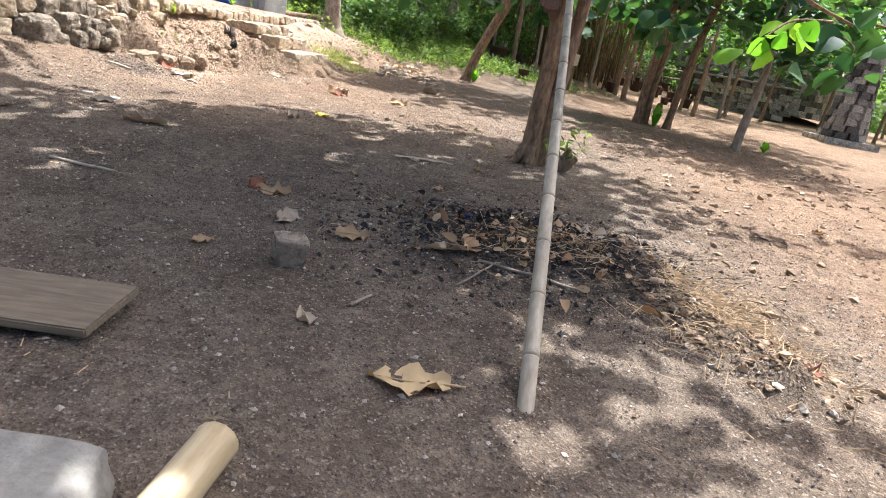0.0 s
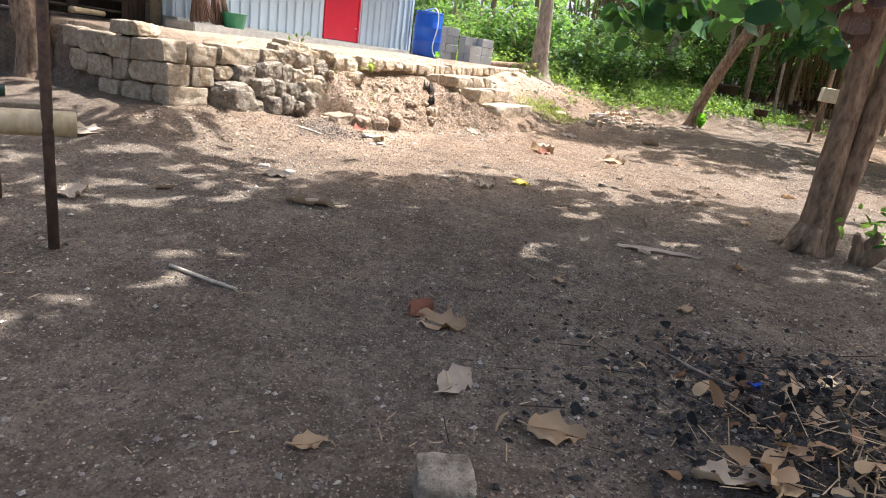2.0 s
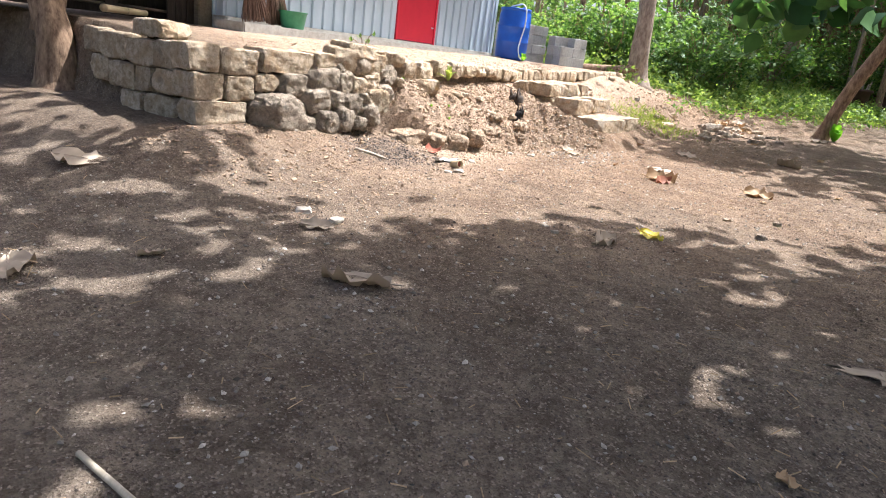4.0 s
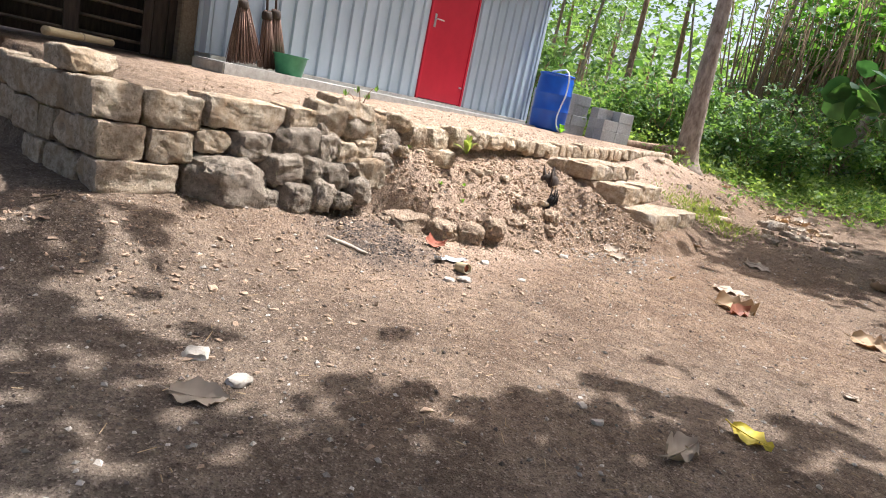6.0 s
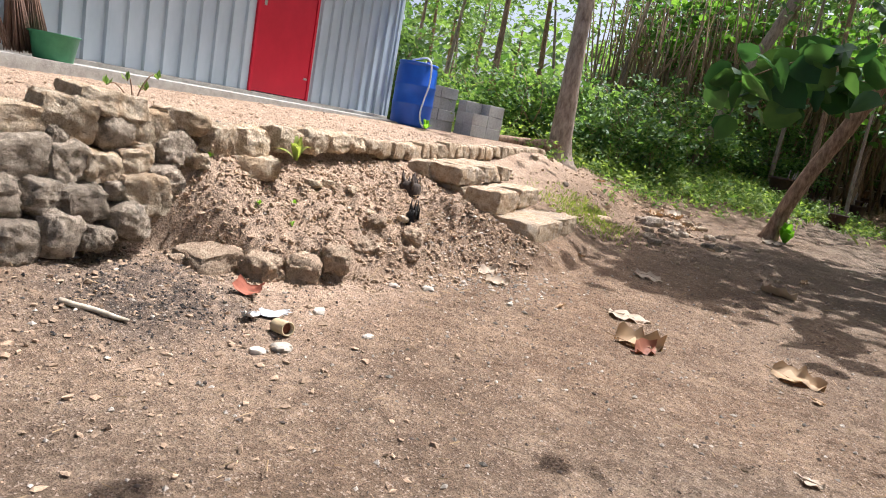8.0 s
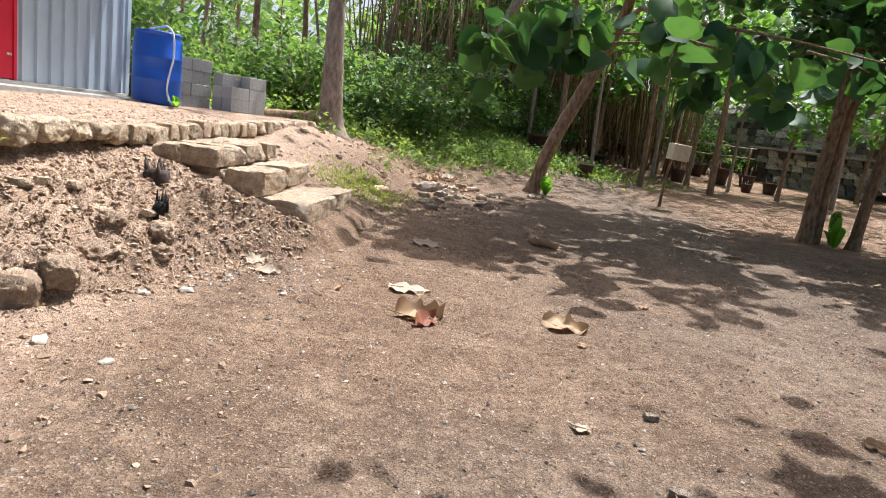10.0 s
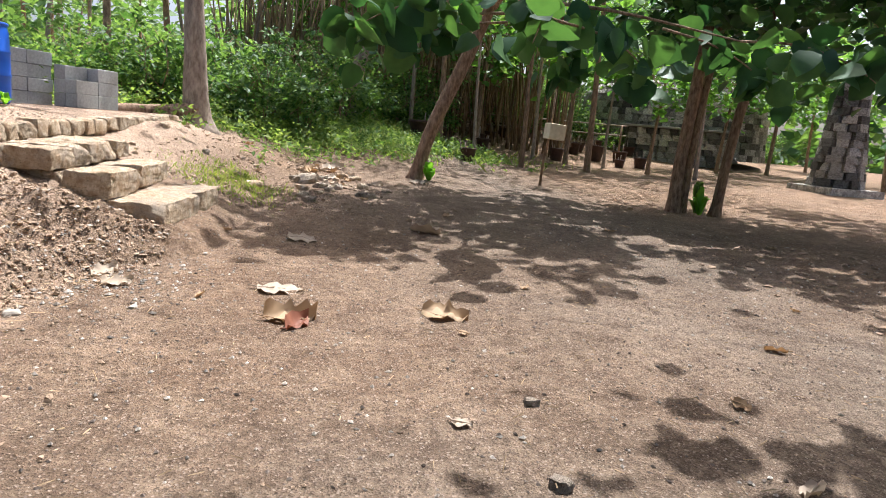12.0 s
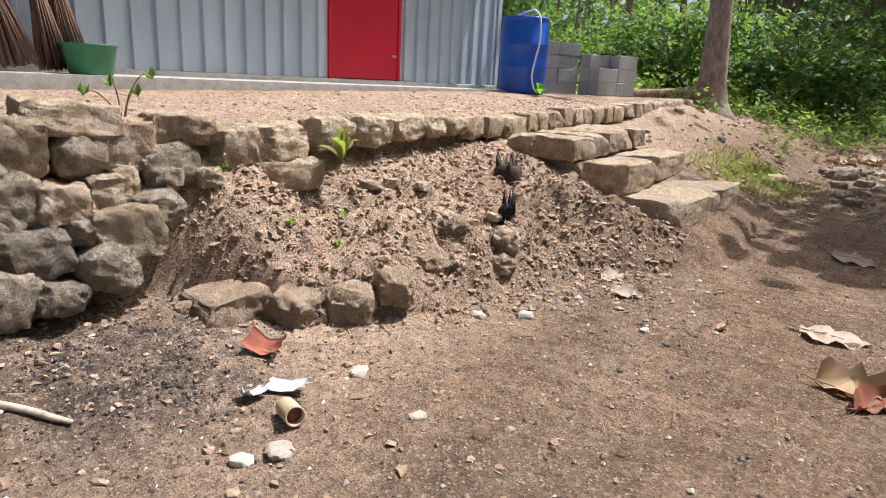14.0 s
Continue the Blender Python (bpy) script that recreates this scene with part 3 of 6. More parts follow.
# rubble: pale broken blocks, then grey field stones
for y, z, length, height, wear in ((8.14, 1.09, 0.25, 0.21, 0.2), (8.39, 1.19, 0.34, 0.12, 0.25), (8.57, 1.085, 0.25, 0.19, 0.2), (8.83, 1.14, 0.27, 0.13, 0.2), (8.28, 0.87, 0.19, 0.15, 0.25), (8.46, 0.90, 0.16, 0.13, 0.22), (8.49, 0.73, 0.28, 0.21, 0.2), (8.90, 0.92, 0.14, 0.08, 0.3), (9.38, 0.89, 0.33, 0.14, 0.3), (8.53, 0.94, 0.10, 0.11, 0.3)):
    wall_rock(y, z, length, height, LIME, wear)
for y, z, length, height, wear in ((7.50, 0.84, 0.27, 0.18, 0.4), (7.72, 0.71, 0.28, 0.20, 0.45), (7.88, 0.90, 0.32, 0.20, 0.3), (8.41, 1.045, 0.21, 0.17, 0.45), (8.75, 0.99, 0.26, 0.17, 0.4), (8.11, 0.88, 0.22, 0.19, 0.3), (8.64, 0.81, 0.23, 0.16, 0.35), (8.15, 0.69, 0.24, 0.20, 0.4), (8.35, 0.60, 0.23, 0.19, 0.4), (8.15, 0.52, 0.20, 0.12, 0.45), (7.97, 0.55, 0.22, 0.22, 0.4), (7.76, 0.52, 0.26, 0.20, 0.45), (7.55, 0.51, 0.20, 0.14, 0.45), (7.94, 0.72, 0.20, 0.17, 0.45), (8.05, 1.0, 0.14, 0.1, 0.4), (8.30, 0.75, 0.13, 0.1, 0.4), (8.68, 0.93, 0.14, 0.1, 0.4)):
    wall_rock(y, z, length, height, RUBBLE, wear)
lay("boulder", wall_x(7.31) + 0.0, 7.33, 0.56, 0.50, 0.55, 0.42, 0.15, 0.022, RUBBLE, 0, 0, 14)
# row of rough blocks along the top of the bank
edge_rand = rng(41)
for y, z, length, height in ((9.09, 1.04, 0.27, 0.23), (9.38, 1.055, 0.31, 0.20), (9.72, 1.09, 0.34, 0.19), (10.04, 1.095, 0.29, 0.19), (10.36, 1.11, 0.33, 0.17), (10.62, 1.11, 0.19, 0.14), (10.86, 1.11, 0.26, 0.13)):
    lay("edge_block", wall_x(y) - 0.11, y, z, 0.27, length, height, 0.045, 0.018, LIME, -5 + edge_rand.uniform(-5, 5))
y = 11.0
while y < 17.0:
    length = edge_rand.uniform(0.18, 0.34)
    height = edge_rand.uniform(0.15, 0.19)
    z = terrace(wall_x(y), y) - height / 2 + edge_rand.uniform(-0.005, 0.02)
    lay("edge_block", wall_x(y) - 0.12, y + length / 2, z, 0.25, length * 0.99, height, 0.028, 0.012, LIME, -3 + edge_rand.uniform(-4, 4), 0, 6)
    y += length
# the return of the wall to the west
for x, z, length, height in ((-5.52, 1.0, 0.34, 0.23), (-5.92, 0.98, 0.42, 0.22), (-6.34, 1.0, 0.40, 0.23), (-6.68, 1.02, 0.26, 0.22), (-5.55, 0.785, 0.36, 0.20), (-5.86, 0.77, 0.24, 0.21), (-6.2, 0.76, 0.38, 0.22), (-6.57, 0.79, 0.32, 0.22), (-5.62, 0.57, 0.42, 0.2), (-6.05, 0.55, 0.38, 0.2)):
    counter[0] += 1
    ob = part("block", hewn_bm(length, 0.26, height, 0.022, 0.012, counter[0]), LIME, wall, smooth=True)
    ob.matrix_local = pose(x, 6.66 + 0.14 * (-5.3 - x) + 0.02, z - height / 2, 0, 0, -8 + counter[0] % 5)
for x, y, z, length, height, turn in ((-5.83, 6.80, 1.115, 0.56, 0.14, -16),):
    ob = part("capstone", hewn_bm(length, 0.32, height, 0.03, 0.015, 77, 12), LIME, wall, smooth=True)
    ob.matrix_local = pose(x, y, z, 0, 0, turn)

# ---- steps ----
steps = thing("garden_steps", Matrix(), "three rough steps of yellow limestone blocks set into the earth bank", "steps", kind="structure")


def step_block(x0, x1, y0, y1, top, height, seed, turn=0.0):
    ob = part("step_block", hewn_bm(x1 - x0, y1 - y0, height, 0.02, 0.012, seed + 300, 11, 0.035), STEPLIME, steps, smooth=True)
    ob.matrix_local = pose((x0 + x1) / 2, (y0 + y1) / 2, top - height, 0, 0, turn)


step_block(-3.55, -3.00, 11.32, 12.16, 0.70, 0.20, 1, -7)
step_block(-3.52, -2.92, 12.14, 12.86, 0.705, 0.20, 2, -3)
step_block(-4.14, -3.80, 11.47, 11.80, 0.88, 0.18, 4, -9)
step_block(-3.80, -3.44, 11.34, 12.04, 0.905, 0.21, 5, -5)
step_block(-3.80, -3.42, 12.06, 12.90, 0.91, 0.20, 6, -2)
step_block(-4.44, -4.16, 11.42, 11.80, 1.045, 0.17, 7, -10)
step_block(-4.20, -3.86, 11.40, 11.78, 1.05, 0.17, 8, -6)
for i in range(4):
    step_block(-4.42, -3.85, 11.80 + 0.34 * i, 12.13 + 0.34 * i, 1.055 + 0.005 * i, 0.17, 9 + i, -4 + i % 3)


# ---- the shed ----
SHED = pose(-6.8, 12.0, 1.34, 0, 0, -math.degrees(math.atan(0.17)))  # local y runs along the front, x points out of it
shed = thing("shed", SHED, "small shed clad in pale corrugated sheet with a red door", "shed", kind="structure")


def sheet_wall(length, height, at, turn, parent, gap=None):
    """Ribbed sheets: narrow raised ribs on flat pans, with a real thickness; gap: the opening (from, to, top)."""
    prof = []
    x = 0.0
    while x < length:
        for dx, h in ((0.0, 0.0), (0.135, 0.0), (0.146, 0.032), (0.176, 0.032), (0.187, 0.0)):
            if x + dx < length:
                prof.append((x + dx, h))
        x += 0.2
    prof.append((length, 0.0))
    spans = [(0.0, length, 0.0)] if not gap else [(0.0, gap[0], 0.0), (gap[0], gap[1], gap[2]), (gap[1], length, 0.0)]
    for a, b, z0 in spans:
        xs = [a] + [p for p, _ in prof if a + 1e-4 < p < b - 1e-4] + [b]
        hs = list(np.interp(xs, [p for p, _ in prof], [h for _, h in prof]))
        n = len(xs)
        verts = [(h, p, z0) for p, h in zip(xs, hs)] + [(h, p, height) for p, h in zip(xs, hs)]
        verts += [(h - 0.012, p, z0) for p, h in zip(xs, hs)] + [(h - 0.012, p, height) for p, h in zip(xs, hs)]
        faces = []
        for i in range(n - 1):
            faces += [(i, i + 1, n + i + 1, n + i), (2 * n + i, 3 * n + i, 3 * n + i + 1, 2 * n + i + 1), (n + i, n + i + 1, 3 * n + i + 1, 3 * n + i), (i, 2 * n + i, 2 * n + i + 1, i + 1)]
        faces += [(0, n, 3 * n, 2 * n), (n - 1, 3 * n - 1, 4 * n - 1, 2 * n - 1)]
        ob = link_mesh("wall_sheet", verts, faces, TIN, parent, smooth=False)
        ob.matrix_local = at @ pose(0, 0, 0, 0, 0, turn)


FRONT0, FRONT1 = -3.1, 2.79
sheet_wall(FRONT1 - FRONT0, 2.5, pose(0, FRONT0, 0.05), 0, shed, (0 - FRONT0, 0.96 - FRONT0, 2.02))
sheet_wall(3.2, 2.5, pose(0, FRONT1, 0.05), 90, shed)
sheet_wall(3.2, 2.5, pose(-3.2, FRONT0, 0.05), -90, shed)
sheet_wall(FRONT1 - FRONT0, 2.5, pose(-3.2, FRONT1, 0.05), 180, shed)
part("roof", box((-3.5, FRONT0 - 0.25, 2.55), (0.55, FRONT1 + 0.25, 2.61)), TIN, shed, "pale sheet roof")
part("foundation", box((-3.15, FRONT0, -0.25), (0.035, FRONT1 + 0.01, 0.05), 0.008), CEMENT, shed, "grey concrete footing")
part("corner_trim", box((-0.005, FRONT1 - 0.05, 0.05), (0.028, FRONT1 + 0.018, 2.5)), TIN, shed)
door = part("door", box((-0.02, 0.02, 0.06), (0.018, 0.94, 2.04), 0.004), RED, shed, "flat red painted steel door, closed")
part("door_frame", box((-0.03, -0.02, 0.05), (0.03, 0.018, 2.07)), RED, door)
part("door_frame", box((-0.03, 0.942, 0.05), (0.03, 0.98, 2.07)), RED, door)
part("door_frame", box((-0.03, 0.019, 2.042), (0.03, 0.941, 2.07)), RED, door)
part("handle_plate", box((0.0182, 0.075, 1.02), (0.024, 0.115, 1.2), 0.002), STEEL, door, "steel handle plate")
v, f = tube(smooth_line([(0.02, 0.095, 1.13), (0.07, 0.095, 1.13), (0.075, 0.12, 1.13), (0.075, 0.21, 1.13)], 9), [0.009] * 9, 8)
link_mesh("door_handle", v, f, STEEL, door, "steel lever handle")
part("bolt", box((0.0182, 0.86, 0.30), (0.03, 0.92, 0.325), 0.003), STEEL, door)

# concrete apron before the shed
apron = part("apron", box((0.04, FRONT0 - 0.2, -0.16), (0.64, FRONT1 + 0.4, 0.0), 0.012, 2), CEMENT, None)
apron.matrix_world = SHED @ pose(0, 0, 0.006, 0, 0.7, 0)
tagged(apron, "narrow pale concrete apron along the shed", "pavement", kind="structure")


# ---- drum ----
def drum():
    x, y = -5.74, 14.33
    t = thing("water_drum", pose(x, y, 1.31, 0, 0, 20), "blue plastic drum with a white hose, beside the shed", "drum")
    prof = [(0.0, 0.0), (0.262, 0.0), (0.275, 0.012), (0.283, 0.05), (0.288, 0.2), (0.290, 0.30), (0.297, 0.315), (0.297, 0.335), (0.290, 0.35), (0.290, 0.57), (0.297, 0.585), (0.297, 0.605), (0.290, 0.62), (0.286, 0.80), (0.272, 0.865), (0.270, 0.885), (0.282, 0.893), (0.283, 0.915), (0.276, 0.925), (0.255, 0.925), (0.252, 0.900), (0.0, 0.897)]
    prof = [(a, 0.96 * z) for a, z in prof]
    n = 40
    verts = [(r * math.cos(2 * math.pi * k / n), r * math.sin(2 * math.pi * k / n), z) for r, z in prof for k in range(n)]
    faces = [(i * n + k, i * n + (k + 1) % n, (i + 1) * n + (k + 1) % n, (i + 1) * n + k) for i in range(len(prof) - 1) for k in range(n)]
    link_mesh("barrel", verts, faces, BLUE, t)
    bm = bmesh.new()
    bmesh.ops.create_cone(bm, cap_ends=True, segments=18, radius1=0.035, radius2=0.033, depth=0.03, matrix=pose(0.14, 0.05, 0.915))
    part("bung", bm, BLUE, t)
    line = smooth_line([(-0.10, -0.05, 0.91), (0.05, -0.12, 0.955), (0.13, -0.22, 0.95), (0.19, -0.265, 0.85), (0.20, -0.26, 0.6), (0.165, -0.275, 0.4), (0.14, -0.29, 0.2), (0.19, -0.31, 0.05), (0.26, -0.30, 0.012)], 40)
    v, f = tube(line, [0.012] * 40, 8)
    link_mesh("hose", v, f, WHITEHOSE, t, "white flexible hose")


drum()


# ---- stacks of concrete blocks ----
def block_mesh():
    return box((-0.195, -0.095, 0), (0.195, 0.095, 0.185), 0.006)


def block_stack(m, cols, levels, label, missing):
    t = thing("block_stack", m, label, "concrete blocks", "stacks of blocks by the drum")
    shared = None
    r = rng(cols)
    for k in range(levels):
        for j in range(cols):
            for i in range(2):
                if (k, j, i) in missing:
                    continue
                if shared is None:
                    ob = part("concrete_block", block_mesh(), CINDER, t)
                    shared = ob.data
                else:
                    ob = new("concrete_block", shared)
                    ob.parent = t
                ob.matrix_local = pose(i * 0.395 + r.uniform(-0.01, 0.01), j * 0.195 + r.uniform(-0.006, 0.006), k * 0.188, 0, 0, r.uniform(-1.2, 1.2))


block_stack(pose(-6.15, 15.9, 1.30, 0, 0, 62), 4, 4, "neat stack of new grey concrete blocks by the shed", ())
block_stack(pose(-5.30, 16.1, 1.32, 0, 0, 66), 2, 3, "small stack of grey concrete blocks, one missing at the top", {(2, 0, 0)})


# ---- trees ----
def big_leaves(name, clusters, spread, count, size, seed, parent, material=LEAF, flat=0.6, label=""):
    r = rng(seed)
    c = np.array(clusters, float)
    pick = r.integers(0, len(c), count)
    p = c[pick] + r.normal(size=(count, 3)) * np.array((spread, spread, spread * flat))
    n = np.stack([r.normal(0, 0.55, count), r.normal(0, 0.55, count), np.ones(count)], 1)
    v, f = leaf_cloud(p, n, r.uniform(0.65, 1.2, count) * size, seed + 1)
    return link_mesh(name, v, f, material, parent, label)


def tree(base, line, radii, crown_at, crown_r, leaves, size, seed, label, limbs=9, bark=BARK, forks=(), group="teak-like trees", low=None, clusters_n=26, sides=14, leaf=LEAF):
    """A tree: a trunk along a line (from its base), limbs into the crown, and a crown of separate broad leaves in clusters."""
    r = rng(seed)
    bz = drop_to(*base)
    t = thing("tree", Matrix.Translation((*base, bz - 0.05)), label, "tree", group)
    pts = smooth_line(line, 22)
    rad = list(np.interp(np.linspace(0, 1, 22), np.linspace(0, 1, len(radii)), radii))
    rad[0] *= 1.55
    rad[1] *= 1.2
    v, f = tube(pts, rad, sides, True, 0.07, seed)
    trunk = link_mesh("trunk", v, f, bark, t)
    for fork in forks:
        fp = smooth_line(fork[0], 16)
        v, f = tube(fp, list(np.linspace(fork[1], fork[2], 16)), 12, True, 0.07, seed + 9)
        link_mesh("trunk", v, f, bark, t)
    cc = np.array(crown_at, float)
    clusters = []
    while len(clusters) < clusters_n:
        q = r.uniform(-1, 1, 3)
        if 0.25 < np.linalg.norm(q) < 1:
            clusters.append(cc + q * np.array(crown_r))
    for c in clusters[:limbs]:
        s = pts[int(r.uniform(15, 21))]
        mid = (s + Vector(c)) / 2 + Vector((0, 0, 0.25 * r.uniform(0, 1)))
        lp = smooth_line([s, mid, c], 9)
        v, f = tube(lp, list(np.linspace(rad[-1] * 0.7, 0.012, 9)), 6, True, 0.05, seed)
        link_mesh("limb", v, f, bark, trunk)
    big_leaves("crown", clusters, 0.42, leaves, size, seed + 3, t, leaf)
    return t


T_LABEL = "slender tree with rough grey-brown bark and broad green leaves"
# the near tree with two stems, against which the pole leans
near_tree = tree((0.74, 6.97), [(0, 0, -0.1), (-0.01, 0.02, 0.5), (0.0, 0.08, 1.3), (0.03, 0.16, 2.3), (0.1, 0.3, 3.6), (0.0, 0.4, 5.0)], (0.12, 0.10, 0.092, 0.085, 0.07, 0.05), (-0.85, -0.65, 5.0), (2.15, 3.1, 0.9), 3600, 0.27, 21, "two-stemmed tree with flaking brown bark and broad green leaves", 12, BARK,
    forks=[([(0.10, 0.02, 0.0), (0.13, 0.05, 0.6), (0.20, 0.12, 1.5), (0.34, 0.25, 3.0), (0.6, 0.4, 4.6)], 0.085, 0.05)], clusters_n=64)
for a, reach in ((150, 0.42), (205, 0.36), (260, 0.28), (30, 0.3)):
    x, y = math.cos(radians(a)), math.sin(radians(a))
    v, f = tube(smooth_line([(0.05 * x, 0.05 * y, 0.24), (0.15 * x, 0.15 * y, 0.09), (0.6 * reach * x, 0.6 * reach * y, 0.045), (reach * x, reach * y, 0.0)], 9), list(np.linspace(0.065, 0.018, 9)), 8, True, 0.1, a)
    link_mesh("root", v, f, BARK, near_tree)
# unseen leaf clusters and limbs, added to shade chosen spots of the yard
for name_seed, at, size, count in ((5, (0.75, 0.85, 4.9), (1.35, 1.35, 0.6), 620), (6, (0.75, 3.0, 4.6), (0.7, 0.5, 0.3), 150), (7, (-0.6, -3.5, 5.0), (1.2, 1.0, 0.3), 560), (8, (1.45, -2.9, 5.0), (0.75, 0.7, 0.25), 90)):
    r = rng(name_seed)
    spots = [np.array(at) + r.uniform(-1, 1, 3) * size for _ in range(14)]
    big_leaves("crown", spots, 0.34, count, 0.27, name_seed + 200, near_tree)
    v, f = tube(smooth_line([(0.05, 0.25, 3.2), tuple((np.array((0.05, 0.25, 3.4)) + np.array(at)) / 2), at], 9), list(np.linspace(0.045, 0.015, 9)), 7, True, 0.05, 2)
    link_mesh("limb", v, f, BARK, near_tree)
bank_tree = tree((-0.30, 17.8), [(0, 0, -0.1), (0.25, 0, 0.9), (0.85, 0, 2.4), (1.25, 0, 3.6), (1.4, 0.2, 5.2)], (0.14, 0.125, 0.11, 0.09, 0.05), (1.5, -1.6, 5.2), (2.3, 2.9, 1.4), 1500, 0.28, 31, "leaning tree with red-brown bark and broad leaves")
tree((4.22, 16.5), [(0, 0, -0.1), (0.0, 0, 1.0), (0.10, 0, 2.4), (0.25, 0.1, 4.2), (0.3, 0.1, 5.4)], (0.125, 0.105, 0.095, 0.08, 0.05), (0.2, -0.2, 4.5), (2.6, 2.4, 2.0), 1700, 0.28, 41, T_LABEL,
    forks=[([(0.18, 0.05, -0.05), (0.20, 0.05, 1.0), (0.32, 0.05, 2.4), (0.6, 0.1, 4.5)], 0.10, 0.05)])
side_tree = tree((4.90, 16.3), [(0, 0, -0.1), (0.08, 0, 1.0), (0.26, 0, 2.4), (0.55, 0, 4.0), (0.7, 0, 5.2)], (0.10, 0.09, 0.08, 0.07, 0.04), (1.6, 0.5, 4.3), (2.4, 2.2, 1.9), 1300, 0.28, 51, T_LABEL)
# extra crown and limb above the view, added only to shade the eastern ground
r = rng(52)
big_leaves("crown", [np.array((0.7, -2.9, 4.6)) + r.uniform(-1, 1, 3) * (1.7, 2.0, 0.4) for _ in range(22)], 0.45, 950, 0.28, 53, side_tree)
v, f = tube(smooth_line([(0.55, 0.0, 3.8), (0.65, -1.5, 4.5), (0.7, -3.0, 4.6)], 10), list(np.linspace(0.05, 0.02, 10)), 7, True, 0.05, 2)
link_mesh("limb", v, f, BARK, side_tree)
tree((5.38, 13.05), [(0, 0, -0.1), (0.03, 0, 0.6), (0.12, 0, 1.5), (0.2, 0.2, 2.6), (0.3, 0.2, 3.4)], (0.09, 0.08, 0.07, 0.05, 0.03), (0.4, 0.0, 2.35), (1.0, 1.0, 0.6), 330, 0.27, 61, "young tree with a pale stem and drooping broad leaves", limbs=6, bark=BARKPALE, clusters_n=12)
tree((-4.15, 18.3), [(0, 0, -0.15), (-0.07, 0, 0.8), (-0.12, 0.05, 2.2), (-0.15, 0.1, 4.2), (-0.1, 0.2, 6.4)], (0.26, 0.195, 0.17, 0.14, 0.08), (0.2, 1.2, 8.6), (1.6, 1.6, 1.0), 260, 0.3, 71, "tall tree with ringed grey bark at the terrace end", bark=BARKPALE)
roots = tube(smooth_line([(-4.2, 18.25, 1.42), (-4.6, 18.05, 1.36), (-5.2, 17.7, 1.33), (-6.0, 17.3, 1.27)], 16), list(np.linspace(0.17, 0.06, 16)), 8, True, 0.12, 4)
tagged(link_mesh("root", *roots, BARK), "gnarled brown root running over the terrace from the tree", "root")
tree((-1.45, 24.0), [(0, 0, -0.1), (0.15, 0, 1.0), (0.65, 0, 2.8), (1.3, 0, 4.8), (1.5, 0, 6.5)], (0.22, 0.19, 0.17, 0.13, 0.06), (1.5, 1.5, 7.6), (1.5, 1.5, 0.9), 170, 0.3, 81, "leaning grey tree on the grassy bank", bark=BARKPALE)
# the stem's crown is out of view, placed to shade the ground westward
corner_tree = tree((-7.35, 6.85), [(0, 0, -0.1), (-0.06, 0.02, 0.45), (-0.22, 0.05, 0.95), (-0.32, 0.1, 2.2), (0.1, 0.6, 4.6)], (0.22, 0.175, 0.16, 0.14, 0.08), (1.3, -0.2, 5.3), (2.1, 1.9, 0.8), 1500, 0.27, 91, "thick-stemmed tree beside the wall corner", bark=BARK, clusters_n=36)
# second unseen crown on a long limb, added to dapple the earth before the wall
r = rng(92)
big_leaves("crown", [np.array((4.7, 0.9, 5.2)) + r.uniform(-1, 1, 3) * (1.4, 0.8, 0.6) for _ in range(18)], 0.42, 330, 0.27, 93, corner_tree)
v, f = tube(smooth_line([(0.0, 0.5, 4.2), (2.2, 0.8, 5.1), (4.7, 0.9, 5.2)], 10), list(np.linspace(0.06, 0.02, 10)), 7, True, 0.05, 2)
link_mesh("limb", v, f, BARK, corner_tree)


def spray(m, size, count, reach, seed, label, stem=0.012, material=LEAF):
    """A drooping branch end with broad leaves along it: a tube and its leaves; origin where it joins the limb."""
    r = rng(seed)
    t = thing("leafy_branch", m, label, "branch", "low leafy branches")
    pts = smooth_line([(0, 0, 0), (reach * 0.4, r.uniform(-0.1, 0.1), 0.02), (reach * 0.75, r.uniform(-0.15, 0.15), -0.1), (reach, r.uniform(-0.2, 0.2), -0.3)], 14)
    v, f = tube(pts, list(np.linspace(stem, 0.004, 14)), 6)
    link_mesh("stem", v, f, BARK, t)
    k = r.integers(3, 14, count)
    p = np.array([pts[i] for i in k]) + r.normal(size=(count, 3)) * np.array((0.12, 0.17, 0.09))
    n = np.stack([r.normal(0, 0.9, count), r.normal(-0.3, 0.9, count), np.ones(count) * 0.55], 1)
    v, f = leaf_cloud(p, n, r.uniform(0.7, 1.15, count) * size, seed + 1, 0.5, 0.95)
    link_mesh("foliage", v, f, material, t)
    return t


# ---- woods ----
def wood_tree(seed, height, radius, lean):
    r = rng(seed)
    t = thing("wood_tree", Matrix(), "slim forest tree with a pale straight trunk", "tree", "trees of the wood behind")
    pts = smooth_line([(0, 0, -0.3), (lean * 0.3, 0, height * 0.35), (lean, lean * 0.4, height)], 12)
    v, f = tube(pts, list(np.linspace(radius, radius * 0.35, 12)), 9, True, 0.06, seed)
    link_mesh("trunk", v, f, BARKPALE if seed % 2 else BARK, t)
    n = 420
    cl = r.normal(size=(26, 3)) * np.array((1.9, 1.9, 1.5)) + np.array((lean, 0, height * 0.98))
    p = cl[r.integers(0, 26, n)] + r.normal(size=(n, 3)) * 0.55
    v, f = small_leaves(p, np.stack([r.normal(0, 0.6, n), r.normal(0, 0.6, n), np.ones(n)], 1), r.uniform(0.22, 0.42, n), seed, 0.6)
    link_mesh("crown", v, f, FARLEAF, t)
    return t


